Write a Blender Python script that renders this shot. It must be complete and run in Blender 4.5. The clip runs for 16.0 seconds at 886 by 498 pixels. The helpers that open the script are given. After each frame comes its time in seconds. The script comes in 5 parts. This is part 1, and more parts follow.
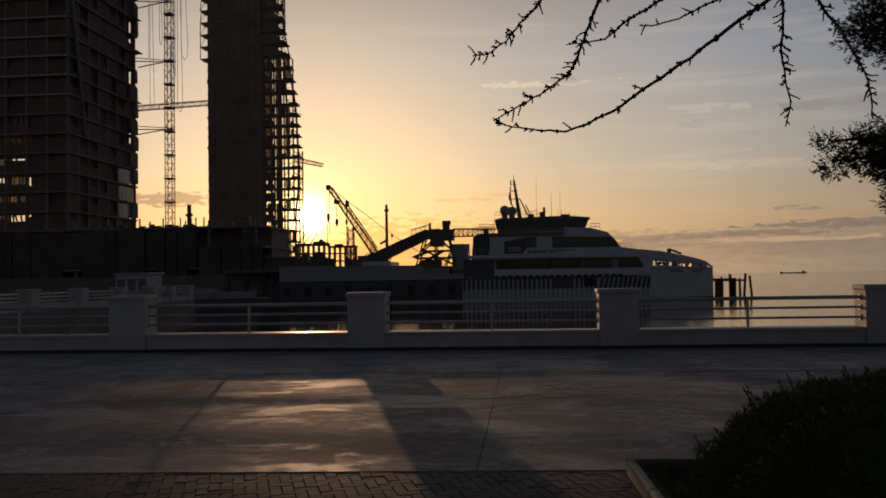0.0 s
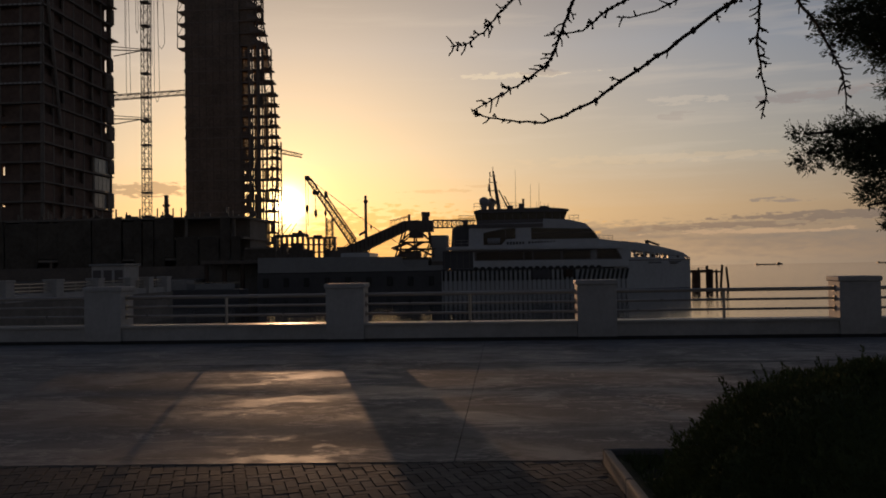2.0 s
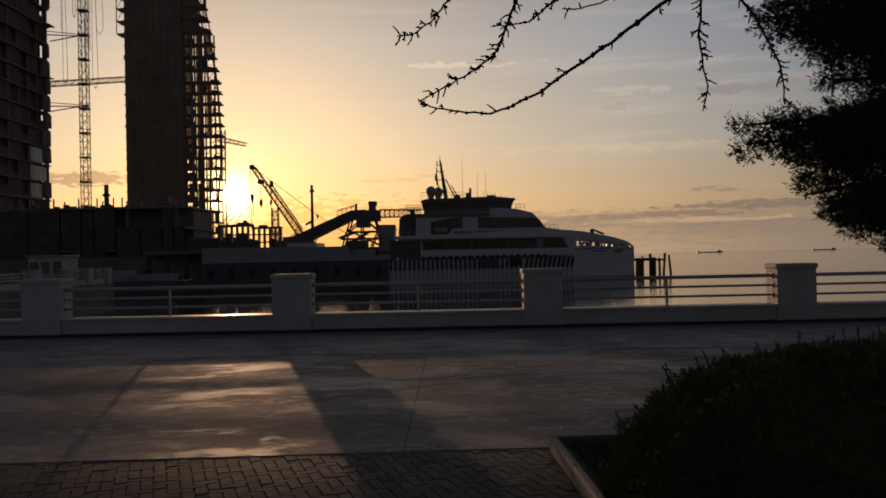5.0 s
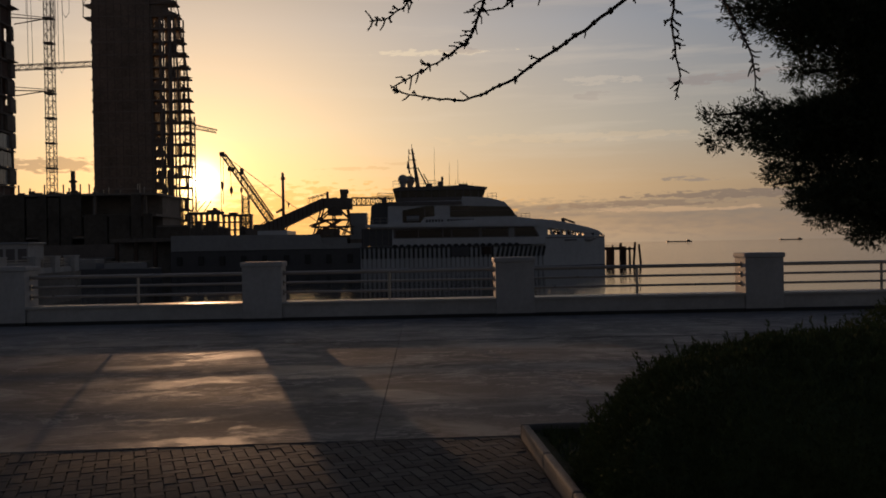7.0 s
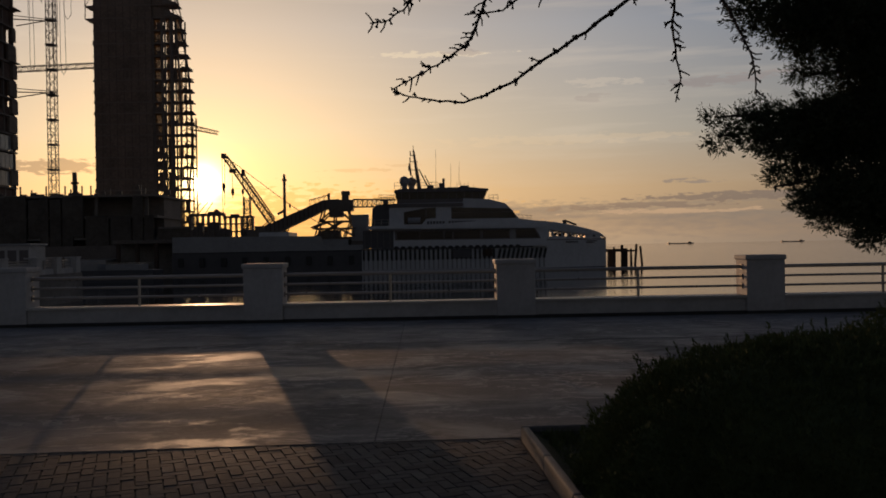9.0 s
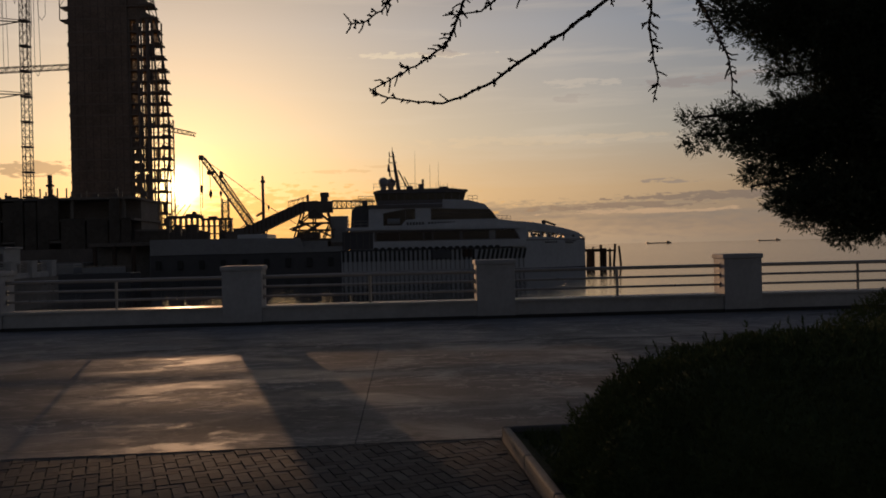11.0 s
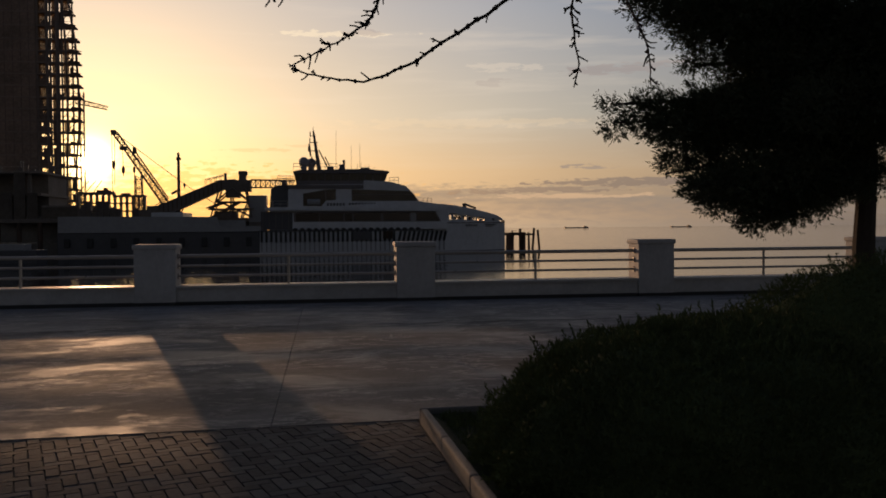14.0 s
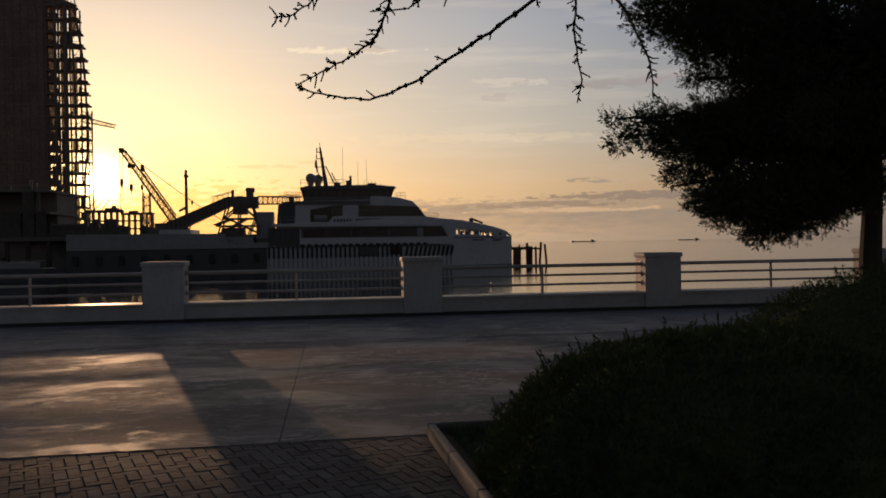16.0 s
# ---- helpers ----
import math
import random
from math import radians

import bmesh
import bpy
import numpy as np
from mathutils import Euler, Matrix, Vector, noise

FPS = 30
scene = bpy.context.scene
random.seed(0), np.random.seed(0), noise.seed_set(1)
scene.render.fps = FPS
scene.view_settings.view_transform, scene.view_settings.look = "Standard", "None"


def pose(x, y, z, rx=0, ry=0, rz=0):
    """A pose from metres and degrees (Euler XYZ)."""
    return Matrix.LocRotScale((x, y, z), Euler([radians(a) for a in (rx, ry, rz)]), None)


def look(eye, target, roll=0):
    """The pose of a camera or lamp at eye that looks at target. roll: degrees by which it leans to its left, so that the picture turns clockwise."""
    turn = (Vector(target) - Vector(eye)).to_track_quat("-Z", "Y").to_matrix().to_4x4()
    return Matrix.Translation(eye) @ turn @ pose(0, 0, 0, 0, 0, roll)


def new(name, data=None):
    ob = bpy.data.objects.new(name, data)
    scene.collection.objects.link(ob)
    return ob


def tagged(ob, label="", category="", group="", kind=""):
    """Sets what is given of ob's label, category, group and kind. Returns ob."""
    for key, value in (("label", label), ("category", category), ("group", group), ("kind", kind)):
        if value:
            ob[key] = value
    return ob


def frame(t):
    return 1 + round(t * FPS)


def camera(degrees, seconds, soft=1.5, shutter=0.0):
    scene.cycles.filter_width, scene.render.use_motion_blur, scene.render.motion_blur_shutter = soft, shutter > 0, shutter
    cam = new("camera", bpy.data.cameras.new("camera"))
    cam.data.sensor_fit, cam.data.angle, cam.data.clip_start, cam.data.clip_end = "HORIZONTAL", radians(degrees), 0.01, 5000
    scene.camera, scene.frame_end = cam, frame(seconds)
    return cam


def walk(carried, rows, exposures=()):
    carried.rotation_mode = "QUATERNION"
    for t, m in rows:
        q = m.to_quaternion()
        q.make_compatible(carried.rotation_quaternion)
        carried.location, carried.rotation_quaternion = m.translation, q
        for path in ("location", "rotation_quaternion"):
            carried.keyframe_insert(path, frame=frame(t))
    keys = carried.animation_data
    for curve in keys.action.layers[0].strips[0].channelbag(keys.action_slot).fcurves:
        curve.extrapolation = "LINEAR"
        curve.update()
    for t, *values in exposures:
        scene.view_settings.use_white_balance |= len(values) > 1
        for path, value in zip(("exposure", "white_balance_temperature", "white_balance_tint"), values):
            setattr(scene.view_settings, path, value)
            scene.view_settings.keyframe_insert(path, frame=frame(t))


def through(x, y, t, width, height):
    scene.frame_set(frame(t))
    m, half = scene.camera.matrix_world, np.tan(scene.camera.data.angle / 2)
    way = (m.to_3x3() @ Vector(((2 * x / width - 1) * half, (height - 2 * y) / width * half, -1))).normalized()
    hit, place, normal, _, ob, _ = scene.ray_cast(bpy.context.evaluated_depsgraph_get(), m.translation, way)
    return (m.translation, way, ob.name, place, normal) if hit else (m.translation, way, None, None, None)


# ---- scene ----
cam = camera(55.14, 16.0, soft=1.75)

# seconds, x, y, z, yaw, pitch, roll
ROWS = [
    (0, -0.010, -0.034, 1.498, 5.50, 1.92, 0.96),
    (0.5, -0.007, -0.037, 1.497, 4.20, 1.91, 0.74),
    (1, -0.003, -0.036, 1.497, 4.50, 1.76, 0.73),
    (1.5, -0.002, -0.034, 1.497, 4.71, 1.51, 0.91),
    (2, -0.002, -0.028, 1.497, 4.10, 1.31, 0.92),
    (2.5, -0.004, -0.021, 1.498, 3.52, 1.31, 1.01),
    (3, -0.005, -0.020, 1.502, 3.27, 1.32, 1.51),
    (3.5, -0.005, -0.025, 1.506, 2.80, 1.09, 1.88),
    (4, -0.003, -0.027, 1.507, 2.21, 1.05, 1.88),
    (4.5, -0.003, -0.027, 1.506, 1.33, 0.78, 1.47),
    (7, -0.006, 0.002, 1.501, -1.36, -0.29, 1.05),
    (7.5, -0.006, 0.009, 1.500, -1.65, -0.54, 0.77),
    (8, -0.005, 0.016, 1.499, -1.62, -0.43, 0.81),
    (8.5, -0.002, 0.013, 1.500, -1.24, -0.14, 1.06),
    (9, 0.000, 0.003, 1.502, -1.27, -0.17, 1.00),
    (11.5, -0.000, 0.010, 1.502, -3.33, -0.13, 1.11),
    (12, 0.000, 0.024, 1.499, -4.32, -0.84, 0.54),
    (12.5, 0.003, 0.032, 1.498, -5.92, -1.03, 0.19),
    (13, 0.007, 0.032, 1.498, -7.25, -0.98, 0.46),
    (13.5, 0.008, 0.036, 1.498, -7.60, -1.40, 0.57),
    (14, 0.007, 0.040, 1.498, -7.99, -1.43, 0.49),
    (14.5, 0.006, 0.031, 1.500, -7.93, -1.03, 0.69),
    (15, 0.005, 0.019, 1.501, -7.64, -0.85, 0.78),
    (15.5, 0.007, 0.009, 1.501, -7.59, -0.78, 0.86),
    (16, 0.009, 0.001, 1.501, -7.52, -0.42, 0.96),
]
walk(cam, [(t, pose(x, y, z, 90 + p, r, w)) for t, x, y, z, w, p, r in ROWS],
     exposures=[(0.0, 0.0), (4.5, 0.02), (9.0, 0.02), (12.0, 0.0), (13.0, 0.15), (14.0, 0.30), (16.0, 0.34)])

# ---- light ----
SUN_AZ, SUN_EL = radians(-14.55), radians(4.25)
SUN_DIR = Vector((math.sin(SUN_AZ) * math.cos(SUN_EL), math.cos(SUN_AZ) * math.cos(SUN_EL), math.sin(SUN_EL)))

sun_data = bpy.data.lights.new("sun", "SUN")
sun_data.energy, sun_data.angle, sun_data.color = 0.9, radians(0.53), (1.0, 0.57, 0.31)
sun = new("sun", sun_data)
sun.matrix_world = look(SUN_DIR * 900, (0, 0, 0))

world = bpy.data.worlds.new("evening_sky")
scene.world = world
world.use_nodes = True
W = world.node_tree
W.nodes.clear()


def wnode(kind, **values):
    n = W.nodes.new(kind)
    for key, value in values.items():
        n.inputs[int(key[1:])].default_value = value
    return n


def wmath(op, a, b=None, clamp=False):
    n = W.nodes.new("ShaderNodeMath")
    n.operation, n.use_clamp = op, clamp
    for k, v in enumerate((a, b)):
        if v is None:
            continue
        if isinstance(v, (int, float)):
            n.inputs[k].default_value = v
        else:
            W.links.new(v, n.inputs[k])
    return n.outputs[0]


def wmix(fac, a, b, blend="MIX"):
    n = W.nodes.new("ShaderNodeMix")
    n.data_type, n.blend_type = "RGBA", blend
    for k, v in ((0, fac), (6, a), (7, b)):
        if isinstance(v, (int, float, tuple)):
            n.inputs[k].default_value = v
        else:
            W.links.new(v, n.inputs[k])
    return n.outputs[2]


def wramp(fac, stops):
    n = W.nodes.new("ShaderNodeValToRGB")
    e = n.color_ramp.elements
    while len(e) < len(stops):
        e.new(0.5)
    for el, (p, c) in zip(e, stops):
        el.position, el.color = p, (*c, 1)
    W.links.new(fac, n.inputs[0])
    return n.outputs[0]


sky = W.nodes.new("ShaderNodeTexSky")
sky.sky_type, sky.sun_disc = "NISHITA", False
sky.sun_elevation, sky.sun_rotation = SUN_EL, SUN_AZ
sky.air_density, sky.dust_density, sky.ozone_density = 1.0, 2.0, 1.0

coord = W.nodes.new("ShaderNodeTexCoord").outputs["Generated"]
split = W.nodes.new("ShaderNodeSeparateXYZ")
W.links.new(coord, split.inputs[0])
up = wmath("MAXIMUM", split.outputs[2], 0.0)
dot = W.nodes.new("ShaderNodeVectorMath")
dot.operation = "DOT_PRODUCT"
dot.inputs[1].default_value = SUN_DIR
W.links.new(coord, dot.inputs[0])
near = wmath("MAXIMUM", dot.outputs["Value"], 0.0)

# haze over the sea, from the warm horizon up to grey blue
haze = wramp(wmath("MULTIPLY", up, 2.0), [
    (0.00, (0.35, 0.262, 0.185)), (0.05, (0.38, 0.262, 0.170)), (0.13, (0.415, 0.285, 0.178)),
    (0.26, (0.345, 0.32, 0.28)), (0.50, (0.235, 0.262, 0.305)), (0.75, (0.10, 0.11, 0.14)), (1.0, (0.06, 0.07, 0.10))])
# the sky away from the sun is darker and bluer
away = wmath("POWER", wmath("MULTIPLY", wmath("ADD", dot.outputs["Value"], 1.0), 0.5), 2.0)
tint = wramp(away, [(0.0, (0.16, 0.175, 0.235)), (0.45, (0.19, 0.21, 0.28)), (0.72, (0.50, 0.54, 0.64)), (0.90, (0.93, 0.94, 0.97)), (1.0, (1.0, 1.0, 1.0))])
colour = wmix(1.0, haze, tint, "MULTIPLY")


def glow(power, tone, total):
    g = wmix(wmath("POWER", near, power), (0, 0, 0, 1), (*tone, 1))
    return wmix(1.0, total, g, "ADD")


colour = glow(12.0, (0.30, 0.19, 0.075), colour)
colour = glow(90.0, (0.25, 0.12, 0.02), colour)
colour = glow(700.0, (0.28, 0.17, 0.02), colour)


def clouds(scale, stretch, shift, low, high):
    """Thin level streaks, seen from below."""
    m = W.nodes.new("ShaderNodeMapping")
    m.inputs["Scale"].default_value = (scale, scale, scale * stretch)
    m.inputs["Location"].default_value = shift
    W.links.new(coord, m.inputs[0])
    n = W.nodes.new("ShaderNodeTexNoise")
    n.inputs["Scale"].default_value, n.inputs["Detail"].default_value, n.inputs["Roughness"].default_value = 1.0, 5.0, 0.55
    W.links.new(m.outputs[0], n.inputs["Vector"])
    r = wramp(n.outputs[0], [(low, (0, 0, 0)), (high, (1, 1, 1))])
    return r


def soft(value, low, high):
    n = W.nodes.new("ShaderNodeMapRange")
    n.interpolation_type = "SMOOTHSTEP"
    W.links.new(value, n.inputs[0])
    n.inputs[1].default_value, n.inputs[2].default_value = low, high
    return n.outputs[0]


ragged = clouds(9.0, 9.0, (1.3, 0.2, 4.0), 0.0, 1.0)
azimuth = wmath("ADD", wmath("ARCTAN2", split.outputs[0], split.outputs[1]), wmath("MULTIPLY", wmath("SUBTRACT", ragged, 0.5), 0.10))
height = wmath("ADD", wmath("ARCSINE", split.outputs[2]), wmath("MULTIPLY", wmath("SUBTRACT", ragged, 0.5), 0.011))


frayed = clouds(58.0, 4.0, (2.3, 7.1, 1.0), 0.36, 0.64)


def streak(az, el, wide, high, strength, tone, total):
    """One long thin cloud: its heading, height and half sizes in degrees."""
    a = wmath("DIVIDE", wmath("SUBTRACT", azimuth, radians(az)), radians(wide))
    b = wmath("DIVIDE", wmath("SUBTRACT", height, radians(el)), radians(high))
    r = wmath("SUBTRACT", 1.0, wmath("ADD", wmath("MULTIPLY", a, a), wmath("MULTIPLY", b, b)))
    r = wmath("ADD", r, wmath("MULTIPLY", wmath("SUBTRACT", frayed, 0.5), 1.5))
    return wmix(wmath("MULTIPLY", soft(r, 0.0, 0.65), strength), total, (*tone, 1))


# the low bank of cloud over the sea, clearer towards the sun
bank = wmath("MULTIPLY", wramp(wmath("ADD", height, wmath("MULTIPLY", wmath("SUBTRACT", frayed, 0.5), 0.012)), [(0.004, (0.0,) * 3), (0.016, (0.5,) * 3), (0.028, (0.75,) * 3), (0.039, (1.0,) * 3), (0.044, (0.85,) * 3), (0.050, (0,) * 3)]), soft(azimuth, -0.04, 0.12))
bank = wmath("MULTIPLY", bank, wmath("ADD", wmath("MULTIPLY", clouds(4.0, 16.0, (3.1, 1.7, 0.4), 0.38, 0.56), 0.6), 0.4))
colour = wmix(bank, colour, (0.195, 0.165, 0.145, 1))
colour = streak(-8.0, 1.5, 14.0, 2.6, 0.8, (0.58, 0.31, 0.115), colour)
colour = streak(-8.5, 1.9, 3.5, 0.7, 0.5, (0.40, 0.20, 0.10), colour)
colour = streak(-5.0, 5.1, 2.2, 0.13, 0.55, (0.50, 0.32, 0.18), colour)
colour = streak(-2.2, 5.45, 1.8, 0.12, 0.45, (0.50, 0.32, 0.19), colour)
colour = streak(22.5, 2.9, 9.0, 0.32, 0.85, (0.15, 0.12, 0.115), colour)
colour = streak(13.5, 2.4, 6.0, 0.22, 0.75, (0.15, 0.12, 0.115), colour)
colour = streak(16.0, 2.05, 7.0, 0.14, 0.55, (0.52, 0.34, 0.22), colour)
colour = streak(18.4, 4.05, 2.0, 0.16, 0.8, (0.20, 0.165, 0.155), colour)
colour = streak(19.5, 10.25, 3.6, 0.40, 0.85, (0.24, 0.21, 0.21), colour)
colour = streak(12.2, 9.7, 1.0, 0.28, 0.45, (0.28, 0.24, 0.23), colour)
colour = streak(1.0, 12.8, 4.4, 0.26, 0.7, (0.66, 0.55, 0.41), colour)
colour = streak(3.2, 12.95, 1.3, 0.26, 0.6, (0.28, 0.24, 0.24), colour)
colour = streak(12.0, 10.6, 3.2, 0.35, 0.30, (0.60, 0.50, 0.40), colour)
colour = streak(9.5, 7.0, 9.0, 0.35, 0.2, (0.68, 0.50, 0.32), colour)
colour = streak(-24.0, 5.3, 4.5, 0.5, 0.95, (0.24, 0.175, 0.145), colour)
wisps = wmath("MULTIPLY", clouds(5.0, 12.0, (0.3, 5.7, 2.2), 0.50, 0.75), wramp(up, [(0.05, (0,) * 3), (0.12, (1,) * 3), (0.3, (1,) * 3), (0.42, (0,) * 3)]))
colour = wmix(wmath("MULTIPLY", wisps, 0.30), colour, (0.62, 0.52, 0.42, 1))


colour = glow(1900.0, (0.9, 0.7, 0.28), colour)
colour = glow(6000.0, (4.5, 3.6, 2.0), colour)
colour = glow(60000.0, (30.0, 24.0, 14.0), colour)
back = wnode("ShaderNodeBackground")
W.links.new(colour, back.inputs[0])
back.inputs[1].default_value = 1.0
air = wnode("ShaderNodeBackground")
W.links.new(sky.outputs[0], air.inputs[0])
air.inputs[1].default_value = 0.012
both = W.nodes.new("ShaderNodeAddShader")
W.links.new(back.outputs[0], both.inputs[0])
W.links.new(air.outputs[0], both.inputs[1])
out = W.nodes.new("ShaderNodeOutputWorld")
W.links.new(both.outputs[0], out.inputs[0])


# ---- materials ----
def material(name, tone, rough=0.7, metal=0.0, vary=0.25, grain=8.0, stain=0.7, bump=0.15, tint=None, random_tone=0.0, spec=0.5):
    """A worn surface: fine grain, larger stains and fine relief, in metres."""
    m = bpy.data.materials.new(name)
    m.use_nodes = True
    t = m.node_tree
    b = t.nodes["Principled BSDF"]
    b.inputs["Metallic"].default_value = metal
    b.inputs["Specular IOR Level"].default_value = spec
    c = t.nodes.new("ShaderNodeTexCoord").outputs["Object"]

    def noisy(scale, detail, rough_):
        n = t.nodes.new("ShaderNodeTexNoise")
        n.inputs["Scale"].default_value, n.inputs["Detail"].default_value, n.inputs["Roughness"].default_value = scale, detail, rough_
        t.links.new(c, n.inputs["Vector"])
        return n.outputs[0]

    def calc(op, a, b_):
        n = t.nodes.new("ShaderNodeMath")
        n.operation = op
        for k, v in enumerate((a, b_)):
            if isinstance(v, (int, float)):
                n.inputs[k].default_value = v
            else:
                t.links.new(v, n.inputs[k])
        return n.outputs[0]

    fine, large = noisy(grain, 6, 0.65), noisy(stain, 4, 0.6)
    mixed = calc("ADD", calc("MULTIPLY", fine, 0.45), calc("MULTIPLY", large, 0.55))
    if random_tone:
        info = t.nodes.new("ShaderNodeObjectInfo").outputs["Random"]
        mixed = calc("ADD", mixed, calc("MULTIPLY", calc("SUBTRACT", info, 0.5), random_tone))
    r = t.nodes.new("ShaderNodeValToRGB")
    t.links.new(mixed, r.inputs[0])
    dark = tuple(x * (1 - vary) for x in tone)
    lite = tuple(min(1, x * (1 + vary)) for x in (tint or tone))
    e = r.color_ramp.elements
    e[0].position, e[0].color, e[1].position, e[1].color = 0.32, (*dark, 1), 0.68, (*lite, 1)
    t.links.new(r.outputs[0], b.inputs["Base Color"])
    t.links.new(calc("ADD", calc("MULTIPLY", large, 0.3), rough - 0.15), b.inputs["Roughness"])
    if bump:
        k = t.nodes.new("ShaderNodeBump")
        k.inputs["Strength"].default_value, k.inputs["Distance"].default_value = bump, 0.02
        t.links.new(fine, k.inputs["Height"])
        t.links.new(k.outputs[0], b.inputs["Normal"])
    return m


def promenade_material(name, tone):
    """Power-floated concrete with long stains, salt lines and a worn sheen."""
    m = material(name, tone, 0.72, vary=0.4, grain=22, stain=0.5, bump=0.2, spec=0.45)
    t = m.node_tree
    b = t.nodes["Principled BSDF"]
    base = b.inputs["Base Color"].links[0].from_socket
    c = t.nodes.new("ShaderNodeTexCoord").outputs["Object"]

    def streaky(sx, sy, detail, shift):
        mp = t.nodes.new("ShaderNodeMapping")
        mp.inputs["Scale"].default_value, mp.inputs["Location"].default_value = (sx, sy, 1), (shift, shift * 0.7, 0)
        t.links.new(c, mp.inputs[0])
        n = t.nodes.new("ShaderNodeTexNoise")
        n.inputs["Scale"].default_value, n.inputs["Detail"].default_value, n.inputs["Roughness"].default_value = 1, detail + 3, 0.68
        n.inputs["Distortion"].default_value = 0.6
        t.links.new(mp.outputs[0], n.inputs["Vector"])
        return n.outputs[0]

    def ramp(f, *stops):
        r = t.nodes.new("ShaderNodeValToRGB")
        e = r.color_ramp.elements
        while len(e) < len(stops):
            e.new(0.5)
        for el, (p, v) in zip(e, stops):
            el.position, el.color = p, (v, v, v, 1)
        t.links.new(f, r.inputs[0])
        return r.outputs[0]

    def over(fac, a, colour_):
        x = t.nodes.new("ShaderNodeMix")
        x.data_type = "RGBA"
        t.links.new(fac, x.inputs[0])
        t.links.new(a, x.inputs[6])
        x.inputs[7].default_value = (*colour_, 1)
        return x.outputs[2]

    def times(a, k):
        x = t.nodes.new("ShaderNodeMath")
        x.operation = "MULTIPLY"
        t.links.new(a, x.inputs[0])
        if isinstance(k, float):
            x.inputs[1].default_value = k
        else:
            t.links.new(k, x.inputs[1])
        return x.outputs[0]

    pale = ramp(streaky(0.62, 0.95, 5, 4.0), (0.50, 0.0), (0.58, 1.0))
    dark = ramp(streaky(0.5, 0.8, 5, 11.0), (0.40, 1.0), (0.52, 0.0))
    fleck = times(ramp(streaky(3.6, 4.4, 6, 5.0), (0.52, 0.0), (0.60, 1.0)), ramp(streaky(0.35, 0.5, 2, 9.0), (0.42, 0.0), (0.60, 1.0)))
    salt = times(ramp(streaky(0.55, 1.5, 6, 2.0), (0.480, 0.0), (0.50, 1.0), (0.520, 0.0)), ramp(streaky(0.6, 0.8, 2, 7.0), (0.42, 0.0), (0.55, 1.0)))
    speck = ramp(streaky(9.0, 9.0, 3, 1.0), (0.66, 0.0), (0.74, 1.0))
    col = over(times(dark, 0.6), base, (0.085, 0.078, 0.075))
    col = over(times(pale, 0.7), col, (0.285, 0.268, 0.255))
    col = over(times(fleck, 0.6), col, (0.315, 0.295, 0.28))
    col = over(times(salt, 0.9), col, (0.55, 0.51, 0.47))
    col = over(times(speck, 0.35), col, (0.30, 0.27, 0.25))
    t.links.new(col, b.inputs["Base Color"])
    # trodden, polished patches are smoother than the dusty ones
    worn = t.nodes.new("ShaderNodeMath")
    worn.operation = "MAXIMUM"
    t.links.new(pale, worn.inputs[0])
    t.links.new(fleck, worn.inputs[1])
    gloss = t.nodes.new("ShaderNodeMapRange")
    t.links.new(worn.outputs[0], gloss.inputs[0])
    gloss.inputs[3].default_value, gloss.inputs[4].default_value = 0.80, 0.58
    t.links.new(gloss.outputs[0], b.inputs["Roughness"])
    return m


CONCRETE = promenade_material("promenade_concrete", (0.192, 0.186, 0.184))
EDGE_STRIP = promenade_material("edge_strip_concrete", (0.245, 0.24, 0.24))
PAVER = material("paver_concrete", (0.098, 0.096, 0.098), 0.8, vary=0.3, grain=30, stain=3, bump=0.3, random_tone=0.5, spec=0.3)
SAND = material("joint_sand", (0.08, 0.07, 0.06), 0.9, vary=0.4, grain=40, bump=0.4)
WHITE_WALL = material("weathered_white_paint", (0.52, 0.50, 0.485), 0.65, vary=0.22, grain=9, stain=1.3, bump=0.2)
COPING = material("polished_coping", (0.54, 0.51, 0.475), 0.48, vary=0.2, grain=7, stain=1.2, bump=0.05)
KERB = material("kerb_stone", (0.22, 0.2, 0.185), 0.7, vary=0.3, grain=25, stain=2, bump=0.3)
STEEL = material("rail_steel", (0.42, 0.40, 0.38), 0.3, metal=1.0, vary=0.15, grain=6, bump=0.03)
DARK_STEEL = material("dark_painted_steel", (0.17, 0.14, 0.12), 0.55, vary=0.35, grain=3, stain=0.4, bump=0.1)
RAW_CONCRETE = material("raw_concrete", (0.25, 0.22, 0.195), 0.85, vary=0.35, grain=1.5, stain=0.12, bump=0.2)
MESH_NET = material("scaffold_netting", (0.24, 0.20, 0.165), 0.9, vary=0.45, grain=1.2, stain=0.15, bump=0.3)
BRICKWORK = material("block_infill", (0.19, 0.13, 0.105), 0.9, vary=0.4, grain=1.0, stain=0.2, bump=0.2)
HULL_WHITE = material("white_hull_paint", (0.62, 0.63, 0.66), 0.38, vary=0.14, grain=2, stain=0.25, bump=0.02)
HULL_GREY = material("grey_hull_paint", (0.33, 0.33, 0.34), 0.4, vary=0.15, grain=2, stain=0.25, bump=0.02)
HULL_DARK = material("dark_boot_top", (0.09, 0.09, 0.10), 0.45, vary=0.2, grain=2, bump=0.02)
RUBBER = material("fender_rubber", (0.05, 0.05, 0.05), 0.75, vary=0.3, grain=6, bump=0.1)
SOIL = material("bed_soil", (0.045, 0.05, 0.02), 0.95, vary=0.5, grain=25, stain=4, bump=0.6)
BUSH_LEAF = material("juniper_leaf", (0.105, 0.128, 0.052), 0.8, vary=0.5, grain=18, stain=2.5, bump=0, spec=0.12)
